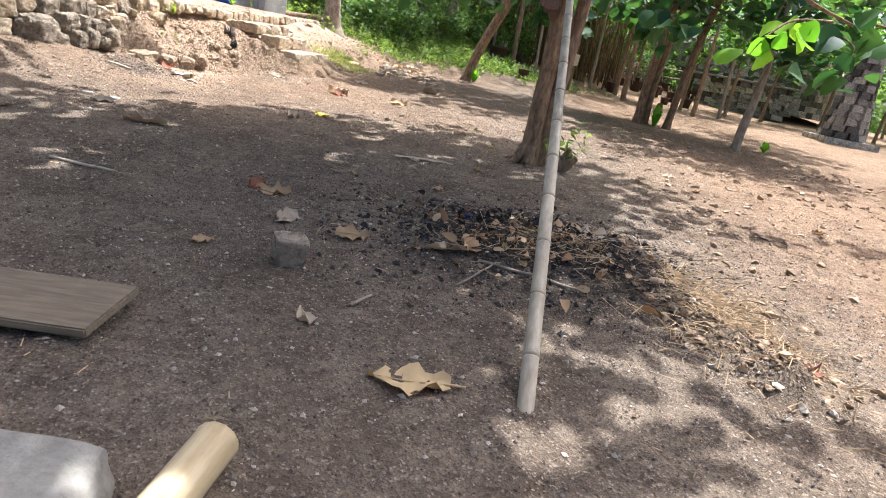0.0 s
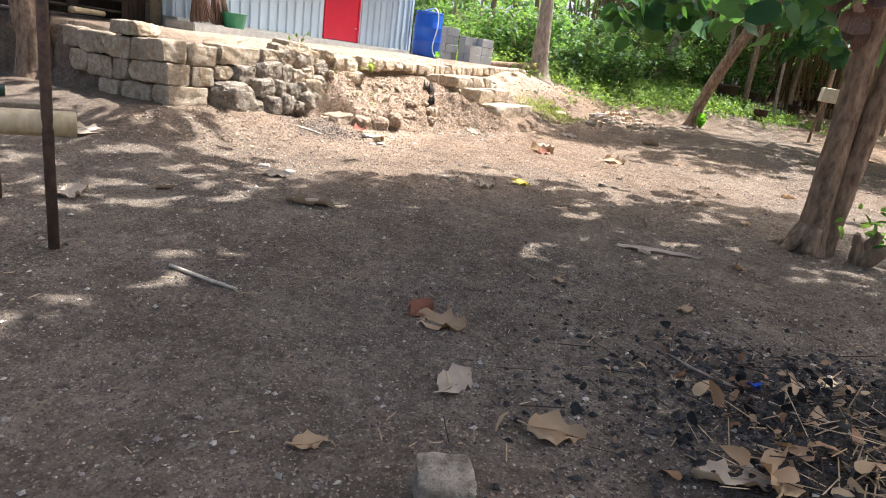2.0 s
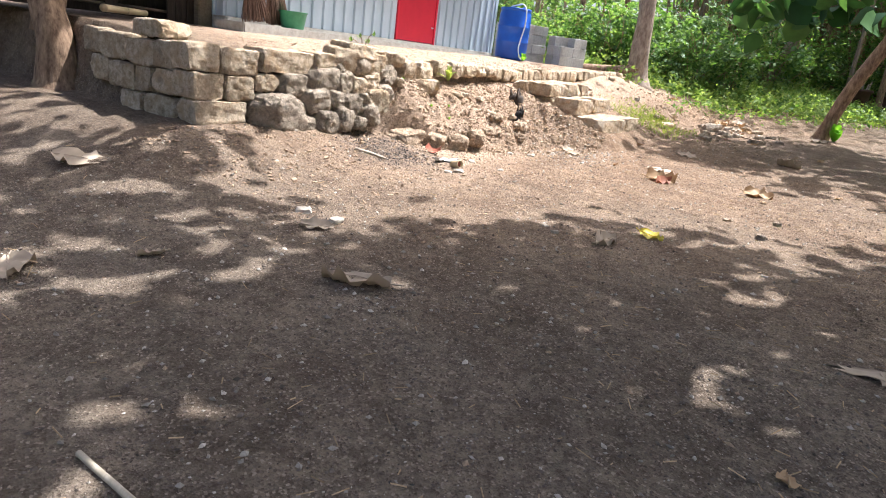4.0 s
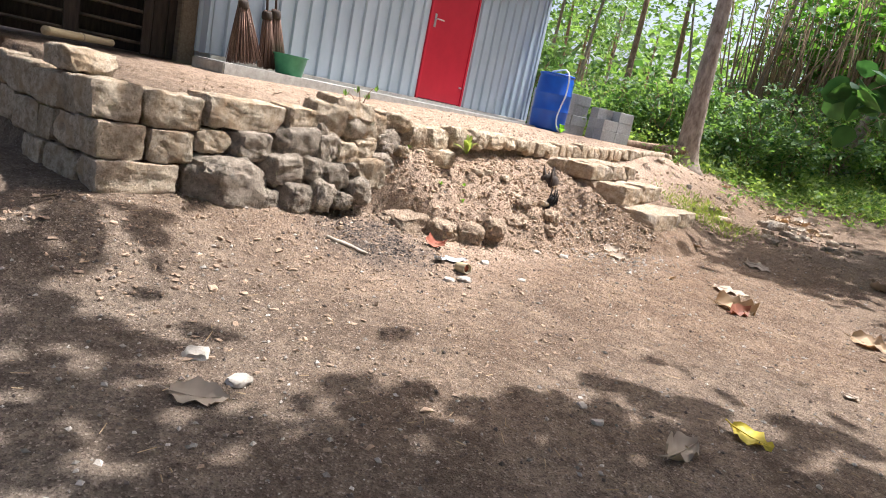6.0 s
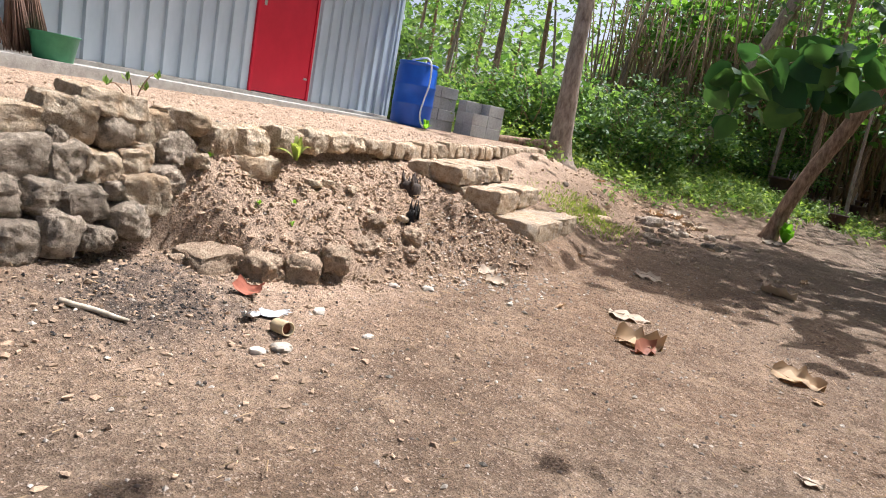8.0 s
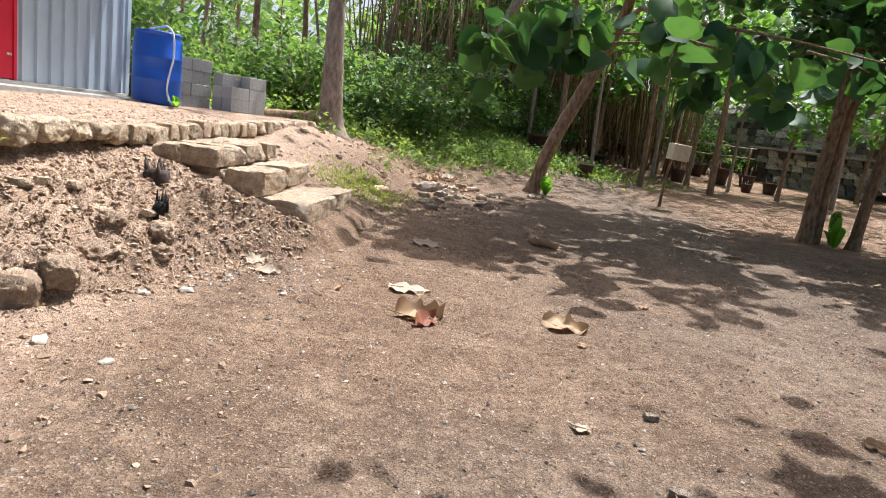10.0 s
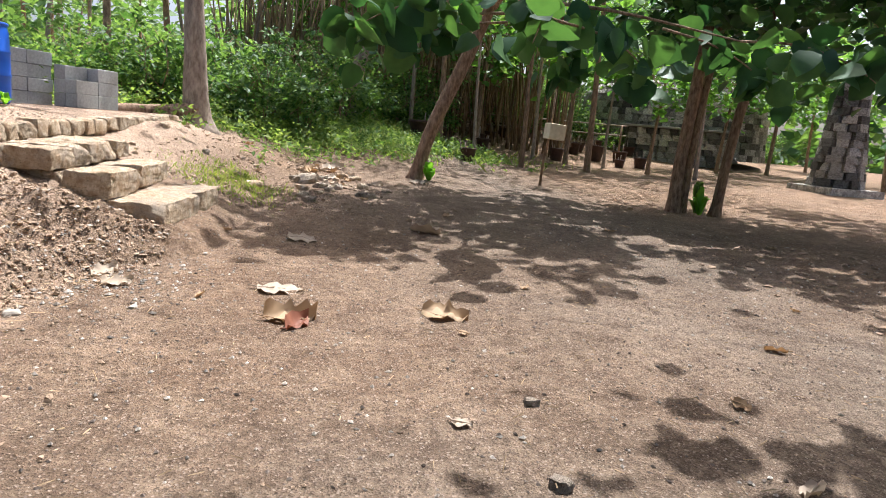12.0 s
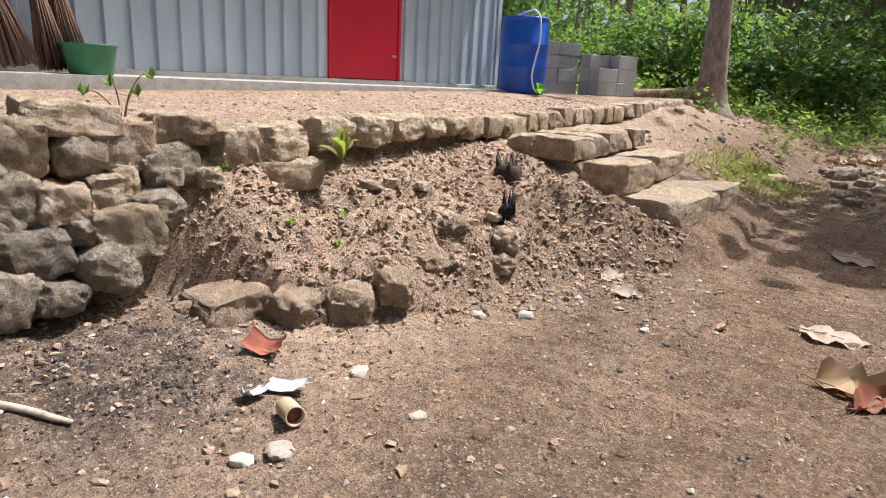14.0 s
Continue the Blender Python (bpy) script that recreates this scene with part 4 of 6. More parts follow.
protos = [wood_tree(s, h, rad, lean) for s, h, rad, lean in ((1, 7.5, 0.13, 0.5), (2, 9.0, 0.17, -0.4), (3, 6.5, 0.10, 0.9), (4, 8.0, 0.14, 0.1))]
r = rng(77)
spots = []
for i in range(80):
    x, y = r.uniform(-24, 26), r.uniform(21, 52)
    if x > 7 and y < 39 or (-13 < x < 0 and y < 31) or (-1 < x < 8 and y < 24):
        continue
    spots.append((x, y))
spots += [(-4.4, 26.5), (-7.6, 24.5), (0.4, 24.5), (1.2, 24.0), (2.0, 23.0), (3.1, 22.2), (4.3, 25.0), (5.1, 22.6), (6.4, 24.5), (7.2, 21.5), (8.6, 23.0), (2.2, 32), (3.4, 34.5), (4.6, 31.8), (5.8, 33.6), (7.0, 35), (8.4, 33), (1.2, 35.5), (9.2, 36.5), (6.4, 37.5), (3.0, 38), (0.2, 31), (10, 39), (16, 24), (19, 27), (18, 21), (24, 30), (22, 24)]
for i, (x, y) in enumerate(spots):
    m = pose(x, y, drop_to(x, y), 0, 0, r.uniform(0, 360))
    if y < 26 and x > -2:  # thinner stems at the edge of the wood
        m = m @ Matrix.Diagonal((0.55, 0.55, 0.9, 1))
    if i < 4:
        protos[i].matrix_world = m
    else:
        copy_thing(protos[i % 4], m)


# young broad-leaved trees between the trunks
young = tree((2.6, 25.6), [(0, 0, -0.1), (0.05, 0, 1.0), (0.12, 0.05, 2.2), (0.2, 0.1, 3.6)], (0.075, 0.06, 0.05, 0.025), (0.2, 0.0, 3.5), (1.7, 1.7, 1.3), 620, 0.25, 111, "young slender tree with bright broad leaves at the wood's edge", limbs=7, group="young trees of the wood", clusters_n=20, leaf=TEAKLEAF, sides=8)
r = rng(112)
for x, y in ((5.2, 24.6), (7.4, 23.6), (9.6, 25.2), (11.6, 26.6), (0.6, 27.0), (4.0, 28.6), (7.0, 30.0), (16.5, 27.0), (19.0, 23.5), (14.8, 28.2), (22.0, 28.0), (10.4, 38.5), (17.5, 37.5), (20.5, 33.0), (-2.2, 28.5)):
    copy_thing(young, pose(x, y, drop_to(x, y) - 0.05, 0, 0, r.uniform(0, 360)) @ Matrix.Scale(r.uniform(0.85, 1.25), 4))


def bush(seed, n, radius, height, size, material):
    r = rng(seed)
    t = thing("bush", Matrix(), "leafy green bush of the undergrowth", "bush", "undergrowth")
    stems = [tube(smooth_line([(0, 0, -0.1), (r.normal(0, radius * 0.3), r.normal(0, radius * 0.3), height * 0.5), (r.normal(0, radius * 0.5), r.normal(0, radius * 0.5), height * 0.9)], 6), list(np.linspace(0.015, 0.004, 6)), 5) for _ in range(7)]
    link_mesh("woody_base", *join(stems), BARK, t)
    cl = r.normal(size=(22, 3)) * np.array((radius * 0.5, radius * 0.5, height * 0.24)) + np.array((0, 0, height * 0.5))
    p = cl[r.integers(0, 22, n)] + r.normal(size=(n, 3)) * 0.14
    p[:, 2] = np.abs(p[:, 2])
    v, f = small_leaves(p, np.stack([r.normal(0, 0.7, n), r.normal(-0.3, 0.7, n), np.ones(n)], 1), r.uniform(0.6, 1.3, n) * size, seed, 0.5)
    link_mesh("foliage", v, f, material, t)
    return t


bushes = [bush(1, 1100, 1.0, 1.5, 0.13, BUSHLEAF), bush(2, 1000, 0.8, 1.0, 0.12, BUSHLEAF), bush(3, 1200, 1.3, 2.2, 0.17, FARLEAF)]
r = rng(88)
places = [(r.uniform(-12, -1.2), r.uniform(20.0, 30)) for _ in range(60)] + [(r.uniform(-20, 3), r.uniform(26, 46)) for _ in range(70)] + [(r.uniform(3, 30), r.uniform(38, 52)) for _ in range(45)] + [(r.uniform(-12, -6.6), r.uniform(17.2, 21)) for _ in range(16)] + [(r.uniform(-1, 10), r.uniform(30.5, 36)) for _ in range(40)] + [(r.uniform(-2, 1.5), r.uniform(24.5, 28)) for _ in range(12)]
for i, (x, y) in enumerate(places):
    m = pose(x, y, drop_to(x, y), 0, 0, r.uniform(0, 360))
    if i < 3:
        bushes[i].matrix_world = m
    else:
        copy_thing(bushes[i % 3], m)

# thicket of dry bamboo
r = rng(99)
canes = []
for _ in range(520):
    x, y = r.uniform(-5.0, 5.5), r.uniform(25.5, 33)
    z = drop_to(x, y)
    lean = r.normal(0, 0.5)
    canes.append(tube([(x, y, z - 0.1), (x + lean * 0.4, y, z + 1.8), (x + lean, y + r.normal(0, 0.3), z + r.uniform(3, 6))], [0.035, 0.03, 0.012], 5))
tagged(link_mesh("bamboo_thicket", *join(canes), CANE), "thicket of thin dry brown bamboo canes", "bamboo", kind="stuff")
n = 9000
p = np.stack([r.uniform(-5, 4, n), r.uniform(28, 38, n), r.uniform(2.0, 8, n)], 1)
v, f = small_leaves(p, np.stack([r.normal(0, 0.7, n), r.normal(-0.3, 0.7, n), np.ones(n)], 1), r.uniform(0.18, 0.36, n), 5, 0.3)
tagged(link_mesh("bamboo_leaves", v, f, FARLEAF), "loose green bamboo foliage over the thicket", "foliage", kind="stuff")
# woods that close the view
n = 26000
a = r.uniform(0, 2 * np.pi, n)
d = r.uniform(52, 75, n)
p = np.stack([d * np.cos(a), d * np.sin(a) + 8, np.zeros(n)], 1)
p[:, 2] = ground(p[:, 0], p[:, 1]) + r.uniform(0, 1, n) ** 1.3 * 11
v, f = small_leaves(p, np.stack([r.normal(0, 0.8, n), r.normal(0, 0.8, n), np.ones(n)], 1), r.uniform(0.9, 2.0, n), 6, 0.7)
tagged(link_mesh("far_woods", v, f, FARLEAF), "far green woods round the clearing", "woods", kind="stuff")


# ---- domed kiln of stone blocks, and a second one ----
def ring_house(name, m, profile, width, height, label, category, sides_arc=(0, 360), seed=0, limit=300):
    """A round house of courses of separate stone blocks; profile: radius by height."""
    t = thing(name, m, label, category, "stone kilns")
    zs = np.arange(0, profile[-1][0] - 0.05, height)
    hs, rs = [p[0] for p in profile], [p[1] for p in profile]
    shared = []
    for s in range(6):
        me = bpy.data.meshes.new("stone_block")
        bm = stone_bm(1, 1, 1, 0.015, 0.03, seed + s, 1, 1)
        bm.to_mesh(me)
        bm.free()
        me.materials.append(GREYSTONE)
        shared.append(me)
    r = rng(seed)
    rest_v, made = [], 0
    for i, z in enumerate(zs):
        rad = float(np.interp(z + height / 2, hs, rs))
        slope = math.degrees(math.atan2(float(np.interp(z, hs, rs) - np.interp(z + height, hs, rs)), height))
        a = r.uniform(0, 10)
        while a < 360:
            w = width * r.uniform(0.6, 1.3)
            da = math.degrees(w / max(rad, 0.4))
            mid = (a + da / 2) % 360
            if sides_arc[0] <= mid <= sides_arc[1] and made < limit:
                ob = new("stone_block", shared[(i + int(a)) % 6])
                ob.parent = t
                local = pose(rad * math.cos(radians(mid)), rad * math.sin(radians(mid)), z, 0, 0, mid) @ pose(r.uniform(-0.02, 0.02), 0, 0, 0, -slope, 0)
                ob.matrix_local = local @ Matrix.Diagonal((0.3, w * 0.99, height * 0.99, 1))
                made += 1
            a += da
    # plain core behind the blocks
    n = 40
    verts = [((rr - 0.13) * math.cos(2 * math.pi * k / n), (rr - 0.13) * math.sin(2 * math.pi * k / n), z) for z, rr in profile for k in range(n)]
    faces = [(j * n + k, j * n + (k + 1) % n, (j + 1) * n + (k + 1) % n, (j + 1) * n + k) for j in range(len(profile) - 1) for k in range(n)]
    faces.append(tuple(range((len(profile) - 1) * n, len(profile) * n)))
    link_mesh("core", verts, faces, GREYSTONE, t)
    return t


kiln = ring_house("stone_kiln", pose(13.3, 33.5, drop_to(14.2, 33.5) - 0.05), ((0, 4.3), (1.6, 4.25), (2.3, 4.1), (2.75, 3.7), (3.05, 2.8), (3.15, 0.8)), 0.36, 0.25, "round kiln of weathered grey and black stone blocks", "kiln", (180, 305), 5, 420)
r = rng(6)
porch_shared = [c for c in kiln.children if c.name.startswith("stone_block")][0].data
porch = thing("kiln_porch", pose(11.3, 28.9, drop_to(11.3, 28.9) - 0.05, 0, 0, -18), "low flat-topped porch of weathered stone blocks before the kiln", "porch")
for i in range(6):
    x = -1.9
    while x < 1.8:
        w = r.uniform(0.3, 0.55)
        ob = new("stone_block", porch_shared)
        ob.parent = porch
        ob.matrix_local = pose(x + w / 2, 0, i * 0.22) @ Matrix.Diagonal((w * 0.99, 0.32, 0.218, 1))
        x += w
part("roof_slab", box((-2.1, -0.25, 1.325), (2.3, 1.6, 1.41), 0.01), SLAB, porch, "grey stone slab")
part("side_wall", box((-1.9, 0.17, 0), (-1.62, 1.5, 1.32)), GREYSTONE, porch)
part("side_wall", box((1.7, 0.17, 0), (1.98, 1.5, 1.32)), GREYSTONE, porch)
tower_z = drop_to(12.35, 22.0)
tower = ring_house("stone_tower", pose(12.35, 22.0, tower_z + 0.17), ((0, 0.58), (0.9, 0.48), (1.9, 0.37), (2.55, 0.31), (2.75, 0.28)), 0.30, 0.22, "slender tapering tower of black and white stone blocks on a plinth", "tower", (0, 360), 15, 290)
part("plinth", box((-0.86, -0.86, -0.22), (0.86, 0.86, 0.0), 0.02, 2), GREYSTONE, tower, "square stone plinth")
v, f = tube([(0, 0, 2.62), (0, 0, 2.74), (0, 0, 2.80)], [0.35, 0.36, 0.24], 20, True, 0.02, 3)
link_mesh("cap", v, f, BLACK, tower, "blackened round cap")


# ---- low leafy branches ----
SPRAY = "low drooping branch with broad dark green leaves"
for x, y, z, turn, reach, n, seed in ((-0.4, 13.0, 2.75, 200, 1.5, 18, 1), (-0.1, 12.9, 2.6, 160, 1.5, 18, 2), (0.3, 12.7, 2.65, 20, 1.7, 20, 3), (0.6, 13.2, 2.8, 60, 1.5, 16, 4), (0.0, 12.8, 2.7, 260, 1.3, 14, 5), (1.7, 13.0, 2.75, 10, 1.7, 18, 6), (2.6, 12.9, 2.7, 300, 1.5, 16, 7)):
    spray(pose(x, y, z, 0, 8, turn), 0.31, int(n * 2.0), reach, seed, SPRAY, 0.016)
limb = tube(smooth_line([(0.95, 17.85, 3.7), (0.8, 16.4, 3.7), (0.5, 14.6, 3.2), (0.1, 13.0, 2.75), (-0.4, 12.9, 2.65)], 16), list(np.linspace(0.05, 0.012, 16)), 7, True, 0.06, 3)
link_mesh("limb", *limb, BARK, bank_tree).matrix_parent_inverse = bank_tree.matrix_world.inverted()
limb = tube(smooth_line([(0.5, 14.6, 3.2), (1.3, 13.4, 2.95), (2.6, 12.9, 2.7)], 9), list(np.linspace(0.03, 0.01, 9)), 6, True, 0.06, 3)
link_mesh("limb", *limb, BARK, bank_tree).matrix_parent_inverse = bank_tree.matrix_world.inverted()
for x, y, z, turn, reach, n, seed, size in ((3.3, 6.7, 2.15, 200, 1.0, 12, 11, 0.25), (3.4, 6.8, 2.1, 250, 0.9, 18, 12, 0.25), (3.6, 6.7, 2.2, 330, 0.9, 18, 13, 0.25)):
    spray(pose(x, y, z, 0, 12, turn), size, n, reach, seed, "drooping branch with bright yellow-green young leaves", 0.014, LEAFLIGHT if seed == 11 else LEAF)
limb = tube(smooth_line([(1.35, 7.25, 3.4), (2.2, 7.1, 2.9), (3.0, 6.85, 2.35), (3.5, 6.7, 2.15)], 12), list(np.linspace(0.045, 0.012, 12)), 7, True, 0.06, 3)
link_mesh("limb", *limb, BARK, near_tree).matrix_parent_inverse = near_tree.matrix_world.inverted()
for x, y, z, turn, seed in ((0.75, 6.85, 2.05, 200, 21), (0.7, 6.9, 2.2, 140, 22), (0.65, 6.9, 2.15, 90, 23)):
    spray(pose(x, y, z, 0, 4, turn), 0.22, 9, 1.1, seed, SPRAY, 0.014)
# dead leaves caught in the fork of the near tree
hang = thing("dead_leaf_bunch", pose(0.62, 6.85, 2.12), "bunch of withered dark brown leaves hanging on the tree", "leaves")
r = rng(5)
v, f = leaf_cloud(r.normal(size=(16, 3)) * (0.07, 0.07, 0.16), r.normal(size=(16, 3)) * (1, 1, 0.2), r.uniform(0.14, 0.24, 16), 7, 0.8)
link_mesh("foliage", v, f, BROOMFIBRE, hang)


# ---- pole, firewood and things by the start ----
def bamboo_pole(name, a, b, r0, r1, gap, material, label, category="bamboo pole"):
    a, b = Vector(a), Vector(b)
    d = b - a
    m = look(a, b) @ pose(0, 0, 0, 180)
    t = thing(name, m, label, category)
    length = d.length
    n = max(2, int(length / gap))
    for i in range(n):
        z0, z1 = length * i / n, length * (i + 1) / n
        ra, rb = r0 + (r1 - r0) * z0 / length, r0 + (r1 - r0) * z1 / length
        prof = ((z0, ra * 1.03), (z0 + 0.02, ra * 0.985), ((z0 + z1) / 2, (ra + rb) / 2 * 0.97), (z1 - 0.02, rb * 0.985), (z1, rb * 1.03))
        v, f = tube([(0, 0, p) for p, _ in prof], [q for _, q in prof], 14)
        link_mesh("culm", v, f, material, t)
        if i:
            v, f = tube([(0, 0, z0 - 0.009), (0, 0, z0 - 0.003), (0, 0, z0 + 0.003), (0, 0, z0 + 0.009)], [ra * 1.02, ra * 1.10, ra * 1.10, ra * 1.02], 14)
            link_mesh("node", v, f, NODE, t)
    return t


bamboo_pole("leaning_pole", (0.392, 1.93, 0.02), (0.66, 6.93, 2.95), 0.033, 0.021, 0.30, BAMBOOGREY, "long weathered bamboo pole leaning against the tree")
bamboo_pole("bamboo_log", (-0.50, 1.44, drop_to(-0.50, 1.44) + 0.05), (-0.57, 0.55, drop_to(-0.53, 0.6) + 0.062), 0.062, 0.062, 0.46, BAMBOO, "short thick length of yellow bamboo lying on the earth", "bamboo log")


def lump(name, m, size, roundness, rough, seed, material, label, category):
    ob = part(name, stone_bm(*size, roundness, rough, seed, 4), material, None, smooth=True)
    ob.matrix_world = m
    return tagged(ob, label, category)


slab = part("concrete_slab", hewn_bm(0.9, 0.34, 0.22, 0.02, 0.008, 31, 14, 0.02), SLAB, None, smooth=True)
slab.matrix_world = pose(-1.10, 1.13, drop_to(-1.0, 1.1) - 0.125, 0, 0, 3)
tagged(slab, "broken grey concrete block half sunk in the earth", "concrete block")
board = part("old_board", box((-0.55, -0.19, 0), (0.55, 0.19, 0.035), 0.006, 2), WOODGREY, None)
board.matrix_world = pose(-1.67, 2.03, drop_to(-1.6, 2.0) + 0.02, 2, -2, 2)
tagged(board, "weathered grey-brown board lying on the earth", "board")
wedge = part("stone_wedge", hewn_bm(0.155, 0.15, 0.16, 0.01, 0.006, 12, 9, 0.13), RUBBLE, None, smooth=True)
wedge.matrix_world = pose(-0.74, 2.92, drop_to(-0.74, 2.92) - 0.02, 8, 0, 28)
tagged(wedge, "squared grey stone lying by the ash heap", "stone")

# ---- seat of poles at the edge of the clearing ----
seat = thing("pole_bench", pose(-3.13, 3.68, drop_to(-3.13, 3.68)), "rough seat of bamboo and planks on rusty steel posts", "bench")
for x, y, top, rad in ((0, 0, 1.75, 0.026), (-1.0, 0.42, 1.75, 0.026), (-1.0, -1.6, 1.75, 0.026), (-1.9, -1.3, 1.75, 0.026)):
    v, f = tube([(x, y, -0.1), (x - 0.005, y, 0.6), (x + 0.03, y - 0.02, top)], [rad, rad, rad], 10, True, 0.03)
    link_mesh("post", v, f, RUST, seat)
v, f = tube(smooth_line([(0.02, 0.13, 0.61), (-0.5, -0.7, 0.62), (-1.1, -1.75, 0.63)], 12), [0.062] * 12, 14, True, 0.01)
link_mesh("bamboo_rail", v, f, BAMBOO, seat, "thick yellow bamboo rail")
ob = part("plank", box((-0.06, -1.9, 0), (0.10, 0.0, 0.03), 0.004), WOODGREY, seat)
ob.matrix_local = pose(-0.24, 0.16, 0.655, 0, 0, -29)
v, f = tube(smooth_line([(-0.42, 0.10, 0.715), (-0.85, -0.6, 0.715), (-1.35, -1.4, 0.715)], 10), [0.032] * 10, 12, True, 0.03)
link_mesh("roll", v, f, DARKGREEN, seat, "rolled dark green sheet")


# ---- lean-to kitchen beside the shed ----
LEAN = pose(-7.80, 9.0, 1.25, 0, 0, 160.2)
lean = thing("lean_to", LEAN, "dark open lean-to with bamboo slats beside the shed", "lean-to", kind="structure")
for y0, y1 in ((0.05, 0.42), (0.98, 1.12), (1.66, 2.5)):
    k = y0
    while k < y1 - 0.02:
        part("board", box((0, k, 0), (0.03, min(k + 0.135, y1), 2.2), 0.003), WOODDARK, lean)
        k += 0.14
for y0, y1 in ((0.44, 0.97), (1.13, 1.65)):
    for i in range(12):
        z = 0.10 + i * 0.155
        v, f = tube([(0.03, y0 - 0.02, z), (0.03, y1 + 0.02, z + 0.01)], [0.017, 0.015], 8, True, 0.05, i)
        link_mesh("slat", v, f, SLAT, lean)
# dark panel added behind the slats, standing in for the shaded interior
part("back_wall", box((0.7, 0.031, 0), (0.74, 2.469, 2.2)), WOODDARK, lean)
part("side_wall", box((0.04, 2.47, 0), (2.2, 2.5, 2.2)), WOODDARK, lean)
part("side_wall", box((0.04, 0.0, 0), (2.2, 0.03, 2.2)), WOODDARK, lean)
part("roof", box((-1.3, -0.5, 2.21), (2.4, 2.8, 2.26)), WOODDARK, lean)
for x, y, w, mat in ((-7.70, 8.93, 0.085, WOODGREY), (-7.56, 9.10, 0.075, WOODDARK)):
    post = part("wooden_post", box((-w, -w, -0.1), (w, w, 2.25), 0.012, 2), mat, None)
    post.matrix_world = pose(x, y, terrace(x, y) - 0.01, 0, 0, -20)
    tagged(post, "square rough wooden post carrying the lean-to roof", "post", "posts of the lean-to")
bamboo_pole("floor_pole", (-7.5, 7.45, 1.30), (-7.95, 8.3, 1.30), 0.04, 0.035, 0.4, BAMBOO, "yellow bamboo pole lying on the terrace", "bamboo pole")
trunk2 = tube(smooth_line([(-7.7, 7.0, 1.0), (-7.68, 7.02, 1.5), (-7.75, 7.0, 2.2), (-7.7, 7.0, 3.2)], 14), [0.16, 0.15, 0.14, 0.16, 0.13, 0.14, 0.12, 0.13, 0.12, 0.11, 0.12, 0.11, 0.1, 0.1], 12, True, 0.13, 8)
tagged(link_mesh("stump_post", *trunk2, BARK), "knobbly brown tree stem standing before the lean-to", "trunk")


# ---- brooms and bucket ----
def broom(m, length, width, seed):
    t = thing("broom", m, "besom broom of dark brown twigs leaning on the shed", "broom", "brooms by the shed")
    r = rng(seed)
    v, f = tube(smooth_line([(0, 0, length * 0.9), (0.005, 0, length + 0.5), (0, 0, length + 1.05)], 8), [0.013] * 8, 8)
    link_mesh("handle", v, f, WOODDARK, t)
    twigs = []
    for _ in range(230):
        a, q = r.uniform(0, 6.28), math.sqrt(r.uniform(0, 1))
        tip = (q * width * math.cos(a), q * width * 0.55 * math.sin(a), r.uniform(0.0, 0.05))
        top = (q * 0.04 * math.cos(a), q * 0.035 * math.sin(a), length * r.uniform(0.9, 1.0))
        mid = (0.55 * tip[0] + 0.25 * top[0], 0.55 * tip[1] + 0.25 * top[1], length * 0.52)
        twigs.append(tube([top, mid, tip], [0.004, 0.005, 0.003], 4))
    link_mesh("brush", *join(twigs), BROOMFIBRE, t)
    v, f = tube([(0, 0, length * 0.84), (0, 0, length * 0.87), (0, 0, length * 0.95), (0, 0, length * 0.98)], [0.048, 0.055, 0.05, 0.042], 14)
    link_mesh("binding", v, f, WOODDARK, t)


def on_shed(x, y, z, tip=0.0, turn=0.0):
    return SHED @ pose(x, y, z, 0, tip, turn)


broom(on_shed(0.30, -2.88, 0.02, -9, 88), 0.62, 0.20, 1)
broom(on_shed(0.27, -2.60, 0.02, -8, 92), 0.58, 0.12, 2)
broom(on_shed(0.23, -2.46, 0.02, -8, 84), 0.62, 0.13, 3)
bucket = thing("bucket", on_shed(0.42, -2.42, -0.01), "green plastic basin with a folded rim standing on the apron", "bucket")
prof = [(0.0, 0.004), (0.13, 0.0), (0.138, 0.01), (0.172, 0.20), (0.186, 0.205), (0.188, 0.215), (0.168, 0.215), (0.128, 0.02), (0.0, 0.018)]
v = [(a * math.cos(2 * math.pi * k / 28), a * math.sin(2 * math.pi * k / 28), z) for a, z in prof for k in range(28)]
f = [(i * 28 + k, i * 28 + (k + 1) % 28, (i + 1) * 28 + (k + 1) % 28, (i + 1) * 28 + k) for i in range(len(prof) - 1) for k in range(28)]
link_mesh("basin", v, f, GREEN, bucket)


# ---- plants ----
def herb(x, y, z, height, leaves, size, seed, label, material=GRASS, narrow=0.3):
    r = rng(seed)
    t = thing("weed", pose(x, y, z), label, "weed", "small weeds")
    for k in range(leaves):
        a = r.uniform(0, 360)
        up = r.uniform(0.35, 1.0)
        n = 7
        pts = [(size * (i / (n - 1)) * (1.1 - up), 0, height * up * math.sin(1.9 * i / (n - 1)) ** 1.0) for i in range(n)]
        w = [narrow * size * 0.5 * math.sin(math.pi * min(0.97, 0.12 + 0.86 * i / (n - 1))) for i in range(n)]
        v = [(p[0], s * q, p[2] + 0.3 * abs(s) * q) for p, q in zip(pts, w) for s in (-1, 0, 1)]
        f = [(3 * i + j, 3 * i + j + 1, 3 * i + j + 4, 3 * i + j + 3) for i in range(n - 1) for j in range(2)]
        ob = link_mesh("leaf", v, f, material, t)
        ob.matrix_local = pose(0, 0, 0, 0, 0, a)
    return t


